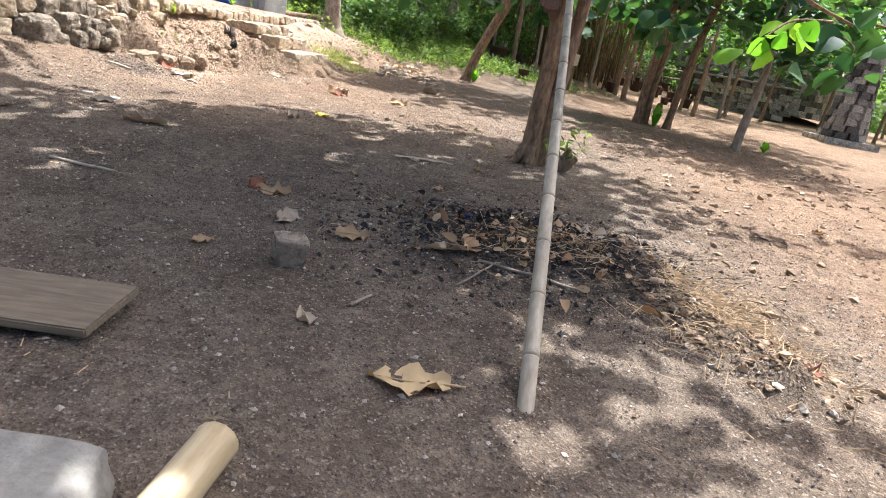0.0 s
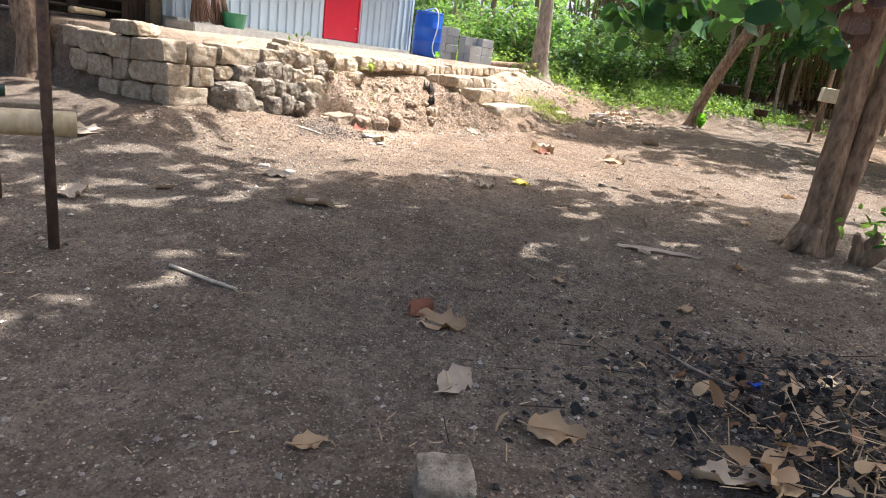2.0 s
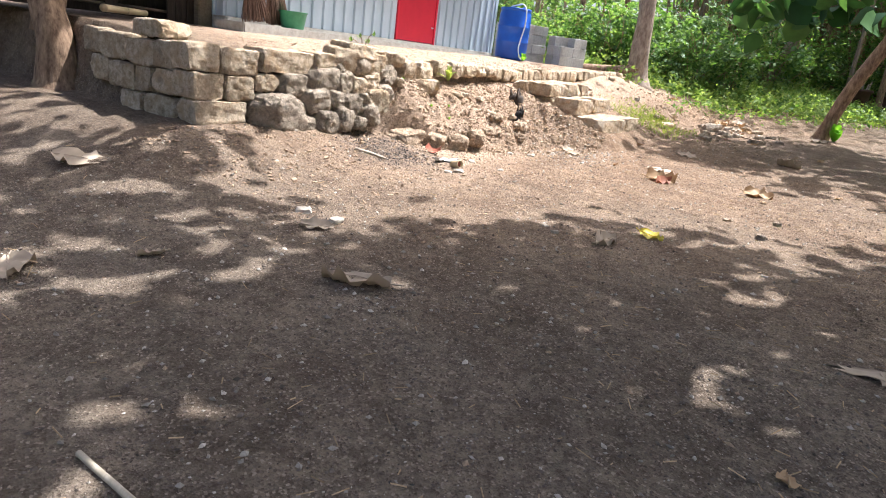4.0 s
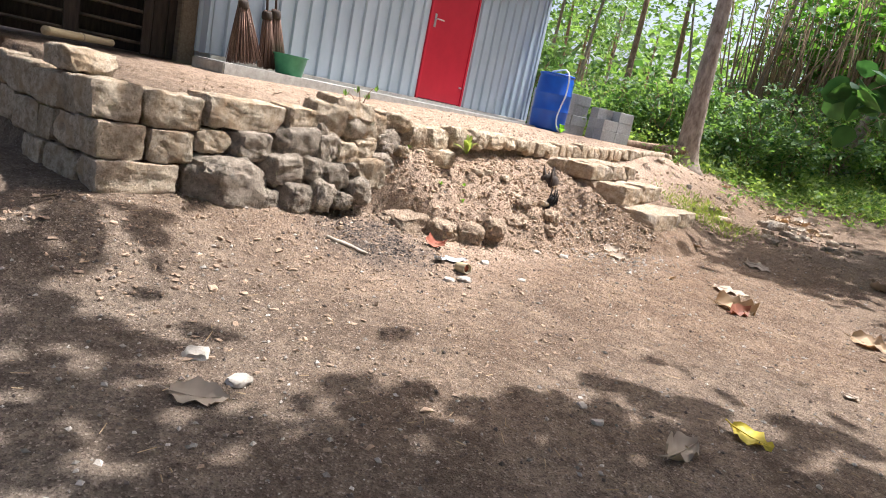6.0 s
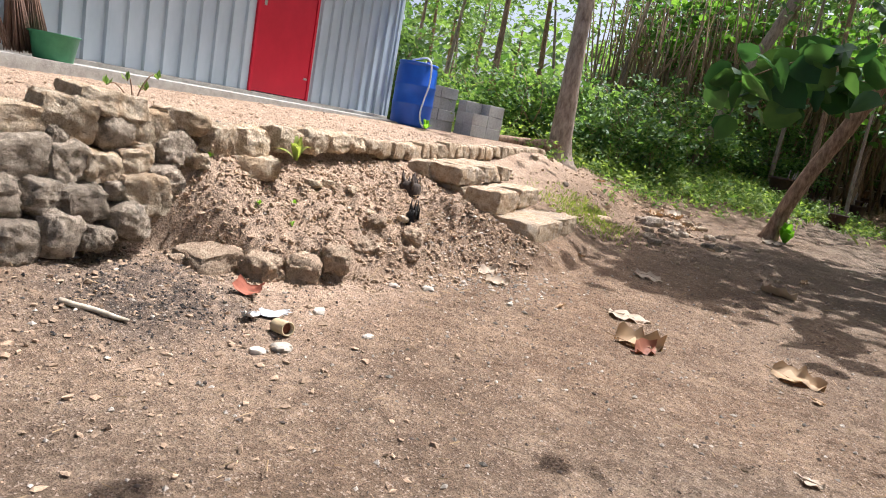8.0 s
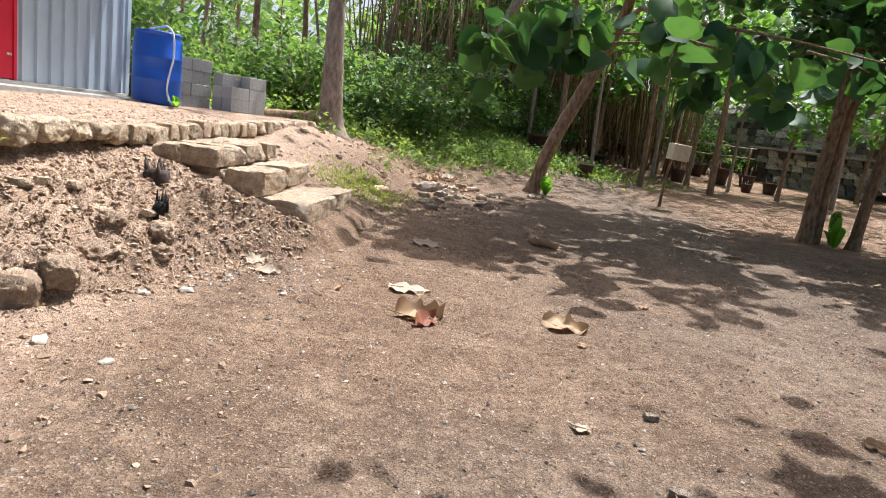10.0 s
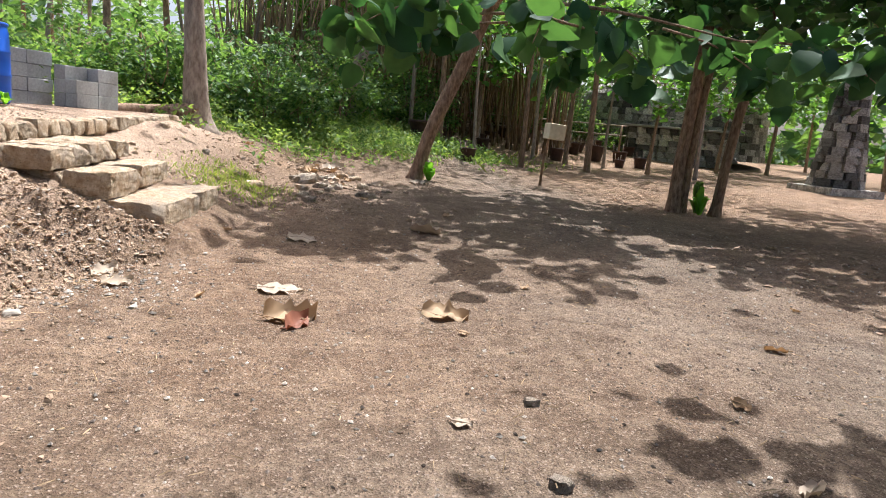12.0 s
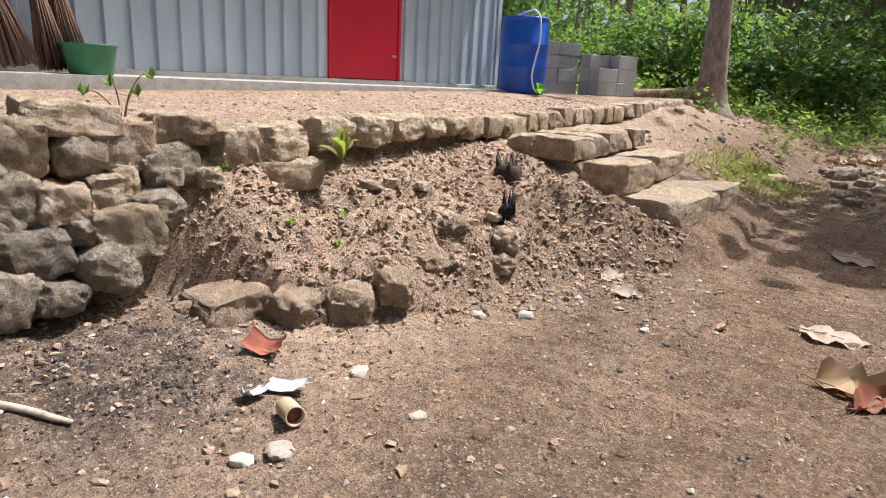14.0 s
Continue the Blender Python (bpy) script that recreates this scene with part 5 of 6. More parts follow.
herb(-4.50, 9.55, 0.98, 0.17, 9, 0.20, 1, "small green weed with long leaves growing from the wall")
herb(-5.35, 14.0, 1.31, 0.16, 7, 0.16, 2, "small bright green weed beside the drum", LEAFLIGHT, 0.45)
for x, y, s in ((-4.75, 8.98, 3), (-4.45, 9.12, 4), (-4.40, 9.45, 5), (-4.30, 9.3, 6)):
    herb(x, y, drop_to(x, y), 0.05, 4, 0.045, s, "tiny green seedling on the earth bank", LEAFLIGHT, 0.4)
herb(-0.05, 17.55, drop_to(-0.05, 17.55), 0.35, 8, 0.3, 7, "bright green sprout at the foot of the tree", LEAFLIGHT, 0.6)
herb(4.58, 16.25, drop_to(4.58, 16.25), 0.5, 9, 0.3, 8, "bright yellow-green sprout between the trees", LEAFLIGHT, 0.6)
herb(4.68, 16.55, drop_to(4.68, 16.55), 0.6, 8, 0.26, 9, "bright green sprout between the trees", BUSHLEAF, 0.6)
herb(6.2, 13.6, drop_to(6.2, 13.6), 0.25, 6, 0.22, 10, "small green weed on the red earth", LEAFLIGHT, 0.6)
seedling = thing("seedling", pose(-5.12, 8.72, terrace(-5.12, 8.72) - 0.02), "wilted thin seedling standing on the terrace", "seedling")
for i, (x, y, z) in enumerate(((-0.04, -0.1, 0.2), (-0.02, -0.02, 0.24), (0.02, 0.1, 0.28), (0.0, 0.06, 0.2))):
    v, f = tube(smooth_line([(0, 0, 0), (x * 0.3, y * 0.3, z * 0.6), (x, y, z), (x * 1.4, y * 1.5, z - 0.02)], 9), list(np.linspace(0.005, 0.003, 9)), 5)
    link_mesh("stem", v, f, BARK, seedling)
    v, f = small_leaves(np.array([(x * 1.35, y * 1.45, z - 0.02)] * 5), rng(i).normal(size=(5, 3)) + (0, 0, -0.5), np.full(5, 0.06), i)
    link_mesh("foliage", v, f, BUSHLEAF, seedling)
# sprouting stub at the foot of the near tree
stub = thing("sprouting_stub", pose(1.06, 6.86, drop_to(1.06, 6.86)), "gnarled stub with green sprouts at the foot of the tree", "stub")
for i, (x, y, z) in enumerate(((-0.06, 0, 0.22), (0.08, 0.0, 0.26), (0.16, -0.05, 0.18))):
    v, f = tube(smooth_line([(0, 0, -0.05), (x * 0.5, y, z * 0.5), (x, y, z)], 8), list(np.linspace(0.06, 0.028, 8)), 9, True, 0.15, i)
    link_mesh("stub", v, f, BARK, stub)
r = rng(12)
v, f = leaf_cloud(r.normal(size=(34, 3)) * (0.13, 0.10, 0.09) + (0.06, 0, 0.34), np.abs(r.normal(size=(34, 3))) + (0, 0, 0.3), r.uniform(0.05, 0.11, 34), 3, 0.4, 0.45)
link_mesh("foliage", v, f, BUSHLEAF, stub)


def grass_patch(label, cx, cy, rx, ry, n, height, seed, material=GRASS):
    r = rng(seed)
    q = r.normal(size=(n, 2)) * (rx * 0.5, ry * 0.5) + (cx, cy)
    z = ground(q[:, 0], q[:, 1])
    h = r.uniform(0.5, 1.2, n) * height
    lean = r.normal(size=(n, 2)) * h[:, None] * 0.5
    side = r.normal(size=(n, 2))
    side = side / np.linalg.norm(side, axis=1, keepdims=True) * 0.004 * (1 + height * 12)
    v = np.stack([np.c_[q - side, z - 0.01], np.c_[q + side, z - 0.01], np.c_[q + lean * 0.4 + side * 0.7, z + h * 0.6], np.c_[q + lean, z + h]], 1).reshape(-1, 3)
    f = [(4 * i, 4 * i + 1, 4 * i + 2) for i in range(n)] + [(4 * i, 4 * i + 2, 4 * i + 3) for i in range(n)]
    tagged(link_mesh("grass", v, f, material), label, "grass", kind="stuff")


def weed_bed(label, cx, cy, rx, ry, tufts, height, seed):
    """Low leafy weeds: tufts of small leaves at uneven heights."""
    r = rng(seed)
    q = np.stack([r.normal(cx, rx * 0.5, tufts), r.normal(cy, ry * 0.5, tufts)], 1)
    tall = r.uniform(0.25, 1.0, tufts) ** 1.5 * height
    k = np.repeat(np.arange(tufts), 16)
    p = np.c_[q[k] + r.normal(size=(len(k), 2)) * 0.09, ground(q[k, 0], q[k, 1]) + r.uniform(0.05, 1.0, len(k)) * tall[k]]
    v, f = small_leaves(p, np.stack([r.normal(0, 0.8, len(k)), r.normal(-0.2, 0.8, len(k)), np.ones(len(k))], 1), r.uniform(0.05, 0.14, len(k)), seed, 0.5)
    tagged(link_mesh("weeds", v, f, WEED), label, "weeds", kind="stuff")


weed_bed("low leafy weeds on the bank before the woods", -2.2, 22.0, 3.0, 1.8, 1100, 0.35, 31)
weed_bed("low leafy weeds on the bank before the woods", -5.2, 22.5, 4.5, 4.0, 1500, 0.6, 32)
weed_bed("low leafy weeds at the wood's edge", 0.2, 23.0, 2.6, 1.4, 500, 0.35, 33)
grass_patch("thin dry grass on the bank beside the steps", -3.1, 14.2, 0.6, 0.9, 1100, 0.045, 1)
grass_patch("thin dry grass on the bank beside the steps", -2.9, 14.9, 0.5, 0.6, 600, 0.06, 2)
grass_patch("bright low grass and weeds on the bank before the woods", -3.0, 22.3, 3.4, 2.0, 2000, 0.20, 3)
grass_patch("bright low grass and weeds on the bank before the woods", -5.0, 25, 5.0, 3.5, 2500, 0.3, 4)
grass_patch("bright low grass at the wood's edge", 0.5, 23.5, 3.0, 1.6, 900, 0.2, 5)

# ---- pots and stakes under the trees ----
def pot(x, y, s, seed):
    t = thing("plant_pot", pose(x, y, drop_to(x, y) - 0.02, 0, 0, seed * 50), "dark brown pot with a few cut stems", "pot", "pots under the trees")
    prof = [(0.0, 0.0), (0.20, 0.0), (0.23, 0.15), (0.27, 0.42), (0.30, 0.43), (0.30, 0.48), (0.26, 0.48), (0.24, 0.38), (0.0, 0.36)]
    n = 18
    v = [(s * a * math.cos(2 * math.pi * k / n), s * a * math.sin(2 * math.pi * k / n), s * z) for a, z in prof for k in range(n)]
    f = [(i * n + k, i * n + (k + 1) % n, (i + 1) * n + (k + 1) % n, (i + 1) * n + k) for i in range(len(prof) - 1) for k in range(n)]
    link_mesh("bowl", v, f, POTBROWN, t)
    r = rng(seed)
    for _ in range(3):
        x, y = r.normal(0, 0.09, 2)
        v, f = tube([(x, y, 0.3 * s), (x * 1.4, y * 1.4, s * r.uniform(0.6, 0.8))], [0.02, 0.014], 6)
        link_mesh("stem", v, f, BARKPALE, t)


r = rng(61)
for i in range(20):
    pot(r.uniform(1.2, 9.8), r.uniform(25.0, 30), r.uniform(0.55, 0.9), i)
for x, y, s in ((1.5, 21.5, 0.7), (0.6, 23.6, 1.2), (6.9, 26.4, 1.1), (7.9, 26.6, 0.9)):
    pot(x, y, s, int(10 * x))
stake = thing("box_on_stake", pose(2.35, 18.4, drop_to(2.35, 18.4)), "pale wooden box on a thin leaning stake", "box")
v, f = tube([(0, 0, -0.1), (0.02, 0, 0.5), (0.10, 0, 1.1), (0.12, 0, 1.9)], [0.03, 0.026, 0.024, 0.018], 8, True, 0.05)
link_mesh("stake", v, f, BARK, stake)
ob = part("box", box((-0.17, -0.14, 0), (0.17, 0.14, 0.30), 0.01), CARD, stake, "pale wooden box")
ob.matrix_local = pose(0.12, -0.16, 0.93, 0, 4, 6)
fence = thing("pole_rack", pose(5.6, 28.6, drop_to(5.6, 28.6)), "low rack of thin poles among the pots", "rack")
for x in (-3.2, -1.1, 1.1, 3.2):
    v, f = tube([(x, 0, -0.1), (x, 0, 0.95)], [0.04, 0.035], 7)
    link_mesh("post", v, f, BARK, fence)
for z in (0.55, 0.9):
    v, f = tube([(-3.4, 0, z), (3.4, 0, z + 0.04)], [0.03, 0.025], 7)
    link_mesh("rail", v, f, BARKPALE, fence)


# ---- loose stones on the ground ----
CLODSTONE = stone_material("earthy_stone", (0.33, 0.225, 0.15), (0.55, 0.42, 0.30), (0.42, 0.30, 0.21), 0.85, 1.1, (0.26, 0.21, 0.16))

def loose_stone(x, y, s, seed, material=RUBBLE, label="loose rough stone on the earth"):
    lump("loose_stone", pose(x, y, drop_to(x, y) - 0.12 * s, 0, 0, seed * 47), (s, s * 0.75, s * (0.42 if material is WHITESTONE else 0.5)), 0.42, 0.3, seed + 60, material, label, "stone")


r = rng(14)
for i in range(34):
    x, y = r.normal(-1.9, 0.75), r.normal(15.9, 0.9)
    loose_stone(x, y, r.uniform(0.07, 0.2), i, LIME if i % 3 else RUBBLE)
loose_stone(-2.17, 16.2, 0.36, 51)
# half-buried blocks along the foot of the bank and stones in it
for i, (x, y, s, tall) in enumerate(((-4.52, 8.80, 0.34, 0.30), (-4.28, 8.99, 0.25, 0.20), (-4.12, 9.19, 0.25, 0.24), (-4.00, 9.36, 0.22, 0.18), (-3.90, 9.84, 0.22, 0.20), (-3.98, 9.72, 0.20, 0.16), (-3.80, 10.18, 0.20, 0.14), (-4.22, 9.05, 0.16, 0.12), (-4.05, 10.0, 0.17, 0.12), (-3.72, 10.0, 0.14, 0.10), (-4.62, 8.68, 0.2, 0.14))):
    ob = part("buried_stone", hewn_bm(s * 0.9, s, tall, 0.05, 0.02, i + 420), CLODSTONE, None, smooth=True)
    ob.matrix_world = pose(x, y, drop_to(x, y) - 0.64 * tall, 6, 4, -8 + 17 * (i % 5))
    tagged(ob, "earth-coloured stone half buried in the bank", "stone")
for i, (x, y, s) in enumerate(((-4.42, 9.9, 0.10), (-4.3, 10.05, 0.11), (-4.12, 10.05, 0.13), (-4.45, 9.75, 0.12), (-4.02, 10.12, 0.10), (-4.2, 9.85, 0.07), (-3.95, 10.3, 0.09))):
    loose_stone(x, y, s, i + 70, LIME, "pale limestone chip on the earth bank")
for i, (x, y, s) in enumerate(((-3.60, 8.22, 0.10), (-3.66, 8.12, 0.07), (-3.35, 8.64, 0.06), (-3.73, 8.78, 0.08), (-3.63, 9.57, 0.07), (-3.43, 9.70, 0.08), (-2.9, 9.9, 0.05), (-1.0, 8.1, 0.085), (-0.9, 8.75, 0.07), (-3.69, 6.13, 0.10), (-3.41, 6.11, 0.09), (-2.35, 7.1, 0.05), (-0.95, 7.1, 0.04), (-2.25, 7.0, 0.05))):
    loose_stone(x, y, s, i + 80, WHITESTONE if i not in (7, 8) else RUBBLE, "small pale stone lying on the earth")


# ---- burnt stump, litter ----
def snag(name, m, height, radius, count, material, label, seed):
    """A broken stump: upright splinters of uneven height round a short core."""
    r = rng(seed)
    t = thing(name, m, label, "stump")
    v, f = tube([(0, 0, -0.12), (0, 0, 0.0), (0.005, 0, 0.35 * height), (0.01, 0, 0.5 * height)], [radius, radius, radius * 0.85, radius * 0.6], 11, True, 0.16, seed)
    link_mesh("core", v, f, material, t)
    for _ in range(count):
        a, q, h = r.uniform(0, 6.28), radius * r.uniform(0.3, 0.85), height * r.uniform(0.55, 1.0)
        x, y = q * math.cos(a), q * math.sin(a)
        v, f = tube([(x, y, -0.02), (x * 1.05, y * 1.05, 0.6 * h), (x * 1.1 + r.normal(0, 0.006), y * 1.1, h)], [radius * 0.26, radius * 0.2, radius * 0.05], 5, True, 0.25, int(a * 100))
        link_mesh("splinter", v, f, material, t)


snag("burnt_stump", pose(-3.90, 10.36, drop_to(-3.90, 10.36) - 0.02, 4, 5), 0.23, 0.055, 7, BLACK, "small charred black stump in the bank", 3)
snag("dead_stump", pose(-4.18, 10.93, drop_to(-4.18, 10.93) - 0.03, 0, -6), 0.22, 0.10, 10, WOODDARK, "split dark brown root stump at the head of the bank", 8)

cup = thing("cut_bamboo_cup", pose(-3.70, 8.37, drop_to(-3.70, 8.37) + 0.036, 0, 80, -28), "short cut tube of pale bamboo lying on its side", "tube")
n = 20
prof = [(0.036, -0.06), (0.036, 0.06), (0.030, 0.06), (0.030, -0.05), (0.0, -0.05)]
v = [(a * math.cos(2 * math.pi * k / n), a * math.sin(2 * math.pi * k / n), z) for a, z in prof for k in range(n)]
f = [(i * n + k, i * n + (k + 1) % n, (i + 1) * n + (k + 1) % n, (i + 1) * n + k) for i in range(len(prof) - 1) for k in range(n)]
link_mesh("wall", v, f, BAMBOO, cup)
v, f = tube([(0, 0, -0.049), (0, 0, 0.03)], [0.0295, 0.0295], 18)
link_mesh("filling", v, f, TERRACOTTA, cup, "red-brown inside")


def sheet_piece(name, m, w, h, bend, material, label, category, seed=0):
    """A thin bent piece: rectangle with curled, uneven edges and a real thickness."""
    r = rng(seed)
    n = 7
    top = []
    for i in range(n):
        for j in range(n):
            u, q = i / (n - 1) - 0.5, j / (n - 1) - 0.5
            z = bend * (u * u * 2 + 0.4 * q * q) + r.normal(0, 0.004)
            top.append((u * w * (1 + 0.12 * r.normal()), q * h * (1 + 0.08 * r.normal()), z))
    v = top + [(x, y, z - 0.003) for x, y, z in top]
    f = []
    for i in range(n - 1):
        for j in range(n - 1):
            a = i * n + j
            f += [(a, a + n, a + n + 1, a + 1), (a + n * n, a + 1 + n * n, a + n + 1 + n * n, a + n + n * n)]
    rim = [i * n for i in range(n)] + [(n - 1) * n + j for j in range(1, n)] + [i * n + n - 1 for i in range(n - 2, -1, -1)] + list(range(n - 2, 0, -1))
    for a, b in zip(rim, rim[1:] + rim[:1]):
        f.append((a, b, b + n * n, a + n * n))
    ob = link_mesh(name, v, f, material)
    ob.matrix_world = m
    return tagged(ob, label, category)


shard = sheet_piece("pot_shard", pose(-4.11, 8.64, drop_to(-4.11, 8.64) + 0.02, 20, 8, 20), 0.15, 0.10, 0.10, TERRACOTTA, "curved shard of a red clay pot", "shard", 1)
sheet_piece("wrapper", pose(-3.84, 8.50, drop_to(-3.84, 8.50) + 0.02, 8, -6, 30), 0.15, 0.075, 0.03, FOIL, "crumpled white wrapper on the earth", "wrapper", 2)
sheet_piece("wrapper", pose(-3.90, 8.38, drop_to(-3.90, 8.38) + 0.02, -8, 12, 80), 0.09, 0.06, 0.04, FOIL, "crumpled white wrapper on the earth", "wrapper", 3)
sheet_piece("wrapper", pose(0.12, 4.05, drop_to(0.12, 4.05) + 0.02, -8, 12, 80), 0.06, 0.05, 0.04, BLUE, "small scrap of blue plastic in the ash", "wrapper", 4)
sheet_piece("bark_strip", pose(-0.34, 6.04, drop_to(-0.34, 6.04) + 0.015, 0, 0, 8), 0.55, 0.085, -0.02, PALELEAF, "flat strip of pale grey bark on the earth", "bark", 5)


def dry_leaf(x, y, size, turn, curl, material, label, lift=0.012, tip=0.0):
    """A large fallen leaf: a lobed, curled blade on its rib, with a stalk."""
    seed = int(abs(x * 97 + y * 31))
    r = rng(seed)
    t = thing("dry_leaf", pose(x, y, drop_to(x, y) + lift, tip, r.uniform(-6, 6), turn), label, "leaf", "fallen leaves")
    n, k = 11, 7
    v = []
    for i in range(n):
        u = i / (n - 1)
        w = (0.46 - 0.16 * curl) * size * math.sin(math.pi * min(0.985, 0.03 + 0.96 * u) ** 0.85) * (1 + 0.16 * math.sin(9 * u + seed))
        for j in range(k):
            s = j / (k - 1) * 2 - 1
            z = 0.5 * curl * size * (0.75 * max(s, 0) ** 2 + 0.12 * s * s + 0.5 * max(u - 0.5, 0) ** 2 - 0.04) + (0.025 + 0.05 * curl) * size * r.normal() + 0.06 * size * math.cos(5 * u * 3.14 + seed) * s
            v.append(((u - 0.5) * size * 1.15, s * w * (1 - 0.3 * abs(curl)), max(z, -lift + 0.001)))
    f = [(i * k + j, (i + 1) * k + j, (i + 1) * k + j + 1, i * k + j + 1) for i in range(n - 1) for j in range(k - 1)]
    link_mesh("blade", v, f, material, t)
    sv, sf = tube([(-0.78 * size, 0.05 * size, 0.01), (-0.56 * size, 0, 0.004), (0.0, 0, v[5 * k + 3][2] + 0.003), (0.45 * size, 0, v[9 * k + 3][2] + 0.003)], [0.004, 0.004, 0.003, 0.0015], 6)
    link_mesh("rib", sv, sf, material, t)


LEAF_DRY, LEAF_PALE = "large dry brown leaf curled on the earth", "large bleached grey-tan leaf on the earth"
for x, y, size, turn, curl, mat, lab in (
    (-0.03, 2.0, 0.26, 185, 0.2, TANLEAF, "large pale tan leaf lying on the earth"), (-1.17, 4.02, 0.22, -10, 0.35, DRYLEAF, LEAF_DRY), (-1.30, 4.10, 0.16, 80, 0.5, REDLEAF, "small red-brown leaf curled on the earth"), (-2.72, 5.36, 0.30, 200, 0.45, PALELEAF, LEAF_PALE),
    (-2.03, 9.80, 0.26, 10, 0.75, DRYLEAF, LEAF_DRY), (-1.10, 9.90, 0.26, -25, 0.5, DRYLEAF, LEAF_DRY), (-2.12, 10.34, 0.26, 0, 0.08, PALELEAF, LEAF_PALE), (-0.83, 12.6, 0.30, 150, 0.5, PALELEAF, LEAF_PALE),
    (-1.69, 7.44, 0.165, -20, 0.3, YELLOWLEAF, "fresh fallen yellow leaf on the earth"), (-1.91, 7.05, 0.19, 70, 0.6, PALELEAF, LEAF_PALE), (-3.40, 5.92, 0.18, 40, 0.4, PALELEAF, LEAF_PALE), (-5.2, 5.62, 0.34, 30, 0.25, PALELEAF, LEAF_PALE), (-0.93, 3.57, 0.17, 75, 0.4, PALELEAF, LEAF_PALE), (-1.98, 9.72, 0.2, 60, 0.7, REDLEAF, "red-brown leaf curled under a paler one")):
    dry_leaf(x, y, size, turn, curl, mat, lab)
for x, y, size, turn, curl, mat, lab in (
    (1.72, 2.62, 0.13, 40, 0.5, REDLEAF, "small red-brown leaf curled on the earth"), (-0.52, 3.42, 0.17, 15, 0.4, DRYLEAF, LEAF_DRY), (0.02, 3.42, 0.22, 200, 0.3, PALELEAF, LEAF_PALE), (0.16, 3.46, 0.20, 80, 0.5, DRYLEAF, LEAF_DRY), (0.95, 3.95, 0.25, 20, 0.3, PALELEAF, LEAF_PALE), (0.85, 4.15, 0.30, 10, 0.25, DRYLEAF, LEAF_DRY),
    (-3.93, 4.43, 0.26, -30, 0.3, PALELEAF, LEAF_PALE), (-3.25, 10.55, 0.18, 60, 0.5, PALELEAF, LEAF_PALE), (-3.1, 10.3, 0.16, 20, 0.5, PALELEAF, LEAF_PALE), (-2.05, 11.9, 0.24, -20, 0.3, PALELEAF, LEAF_PALE), (-1.75, 18.3, 0.4, 30, 0.5, PALELEAF, LEAF_PALE), (-1.2, 3.0, 0.10, 50, 0.4, DRYLEAF, LEAF_DRY), (-0.5, 2.35, 0.11, 120, 0.4, PALELEAF, LEAF_PALE)):
    dry_leaf(x, y, size, turn, curl, mat, lab)
r = rng(16)
for i in range(22):
    dry_leaf(r.normal(-1.9, 0.7), r.normal(17.0, 1.3), r.uniform(0.14, 0.3), r.uniform(0, 360), r.uniform(0.3, 0.7), DRYLEAF if i % 2 else PALELEAF, "dry curled leaf among the stones")
r = rng(15)
for i in range(46):
    x, y = r.uniform(-3.8, 3.6), r.uniform(2.0, 16)
    if not (-2.6 < x < -1.4 and y < 8):
        dry_leaf(x, y, r.uniform(0.05, 0.13), r.uniform(0, 360), r.uniform(0.1, 0.6), DRYLEAF if i % 3 else PALELEAF, "small dry leaf scrap on the earth")

for a, b, rad in (((-2.55, 3.84), (-2.10, 3.78), 0.009), ((-0.35, 2.55), (-0.28, 2.68), 0.008), ((-4.45, 7.75), (-4.2, 7.9), 0.012), ((0.2, 3.3), (0.75, 3.15), 0.009), ((0.6, 4.2), (1.2, 4.0), 0.012), ((-0.2, 4.3), (0.3, 3.8), 0.006), ((0.1, 3.0), (0.3, 3.3), 0.006)):
    pts = [(a[0] + (b[0] - a[0]) * k / 5, a[1] + (b[1] - a[1]) * k / 5, drop_to(a[0] + (b[0] - a[0]) * k / 5, a[1] + (b[1] - a[1]) * k / 5) + rad + 0.004) for k in range(6)]
    v, f = tube(pts, [rad] * 5 + [rad * 0.6], 7, True, 0.1, 3)
    tagged(link_mesh("stick", v, f, BARKPALE if b[0] > -0.4 else BAMBOOGREY), "thin pale dry stick lying on the earth", "stick", "sticks")


# ---- what nobody could count ----
def scatter(name, label, n, lo, hi, sizes, material, seed, keep=None, flat=0.6, big=False):
    r = rng(seed)
    q = np.stack([r.uniform(lo[0], hi[0], n), r.uniform(lo[1], hi[1], n)], 1)
    if keep is not None:
        q = q[keep(q[:, 0], q[:, 1], r)]
    s = sizes[0] + (sizes[1] - sizes[0]) * r.uniform(0, 1, len(q)) ** (6 if big else 4)
    p = np.c_[q, ground(q[:, 0], q[:, 1]) + s * flat * 0.35]
    v, f = (lumps if big else crumbs)(p, s, seed, flat)
    tagged(link_mesh(name, v, f, material, smooth=False), label, "debris", kind="stuff")


def nearer(x, y, r):
    return r.uniform(0, 1, len(x)) < np.clip(1.25 - 0.075 * y, 0.25, 1)


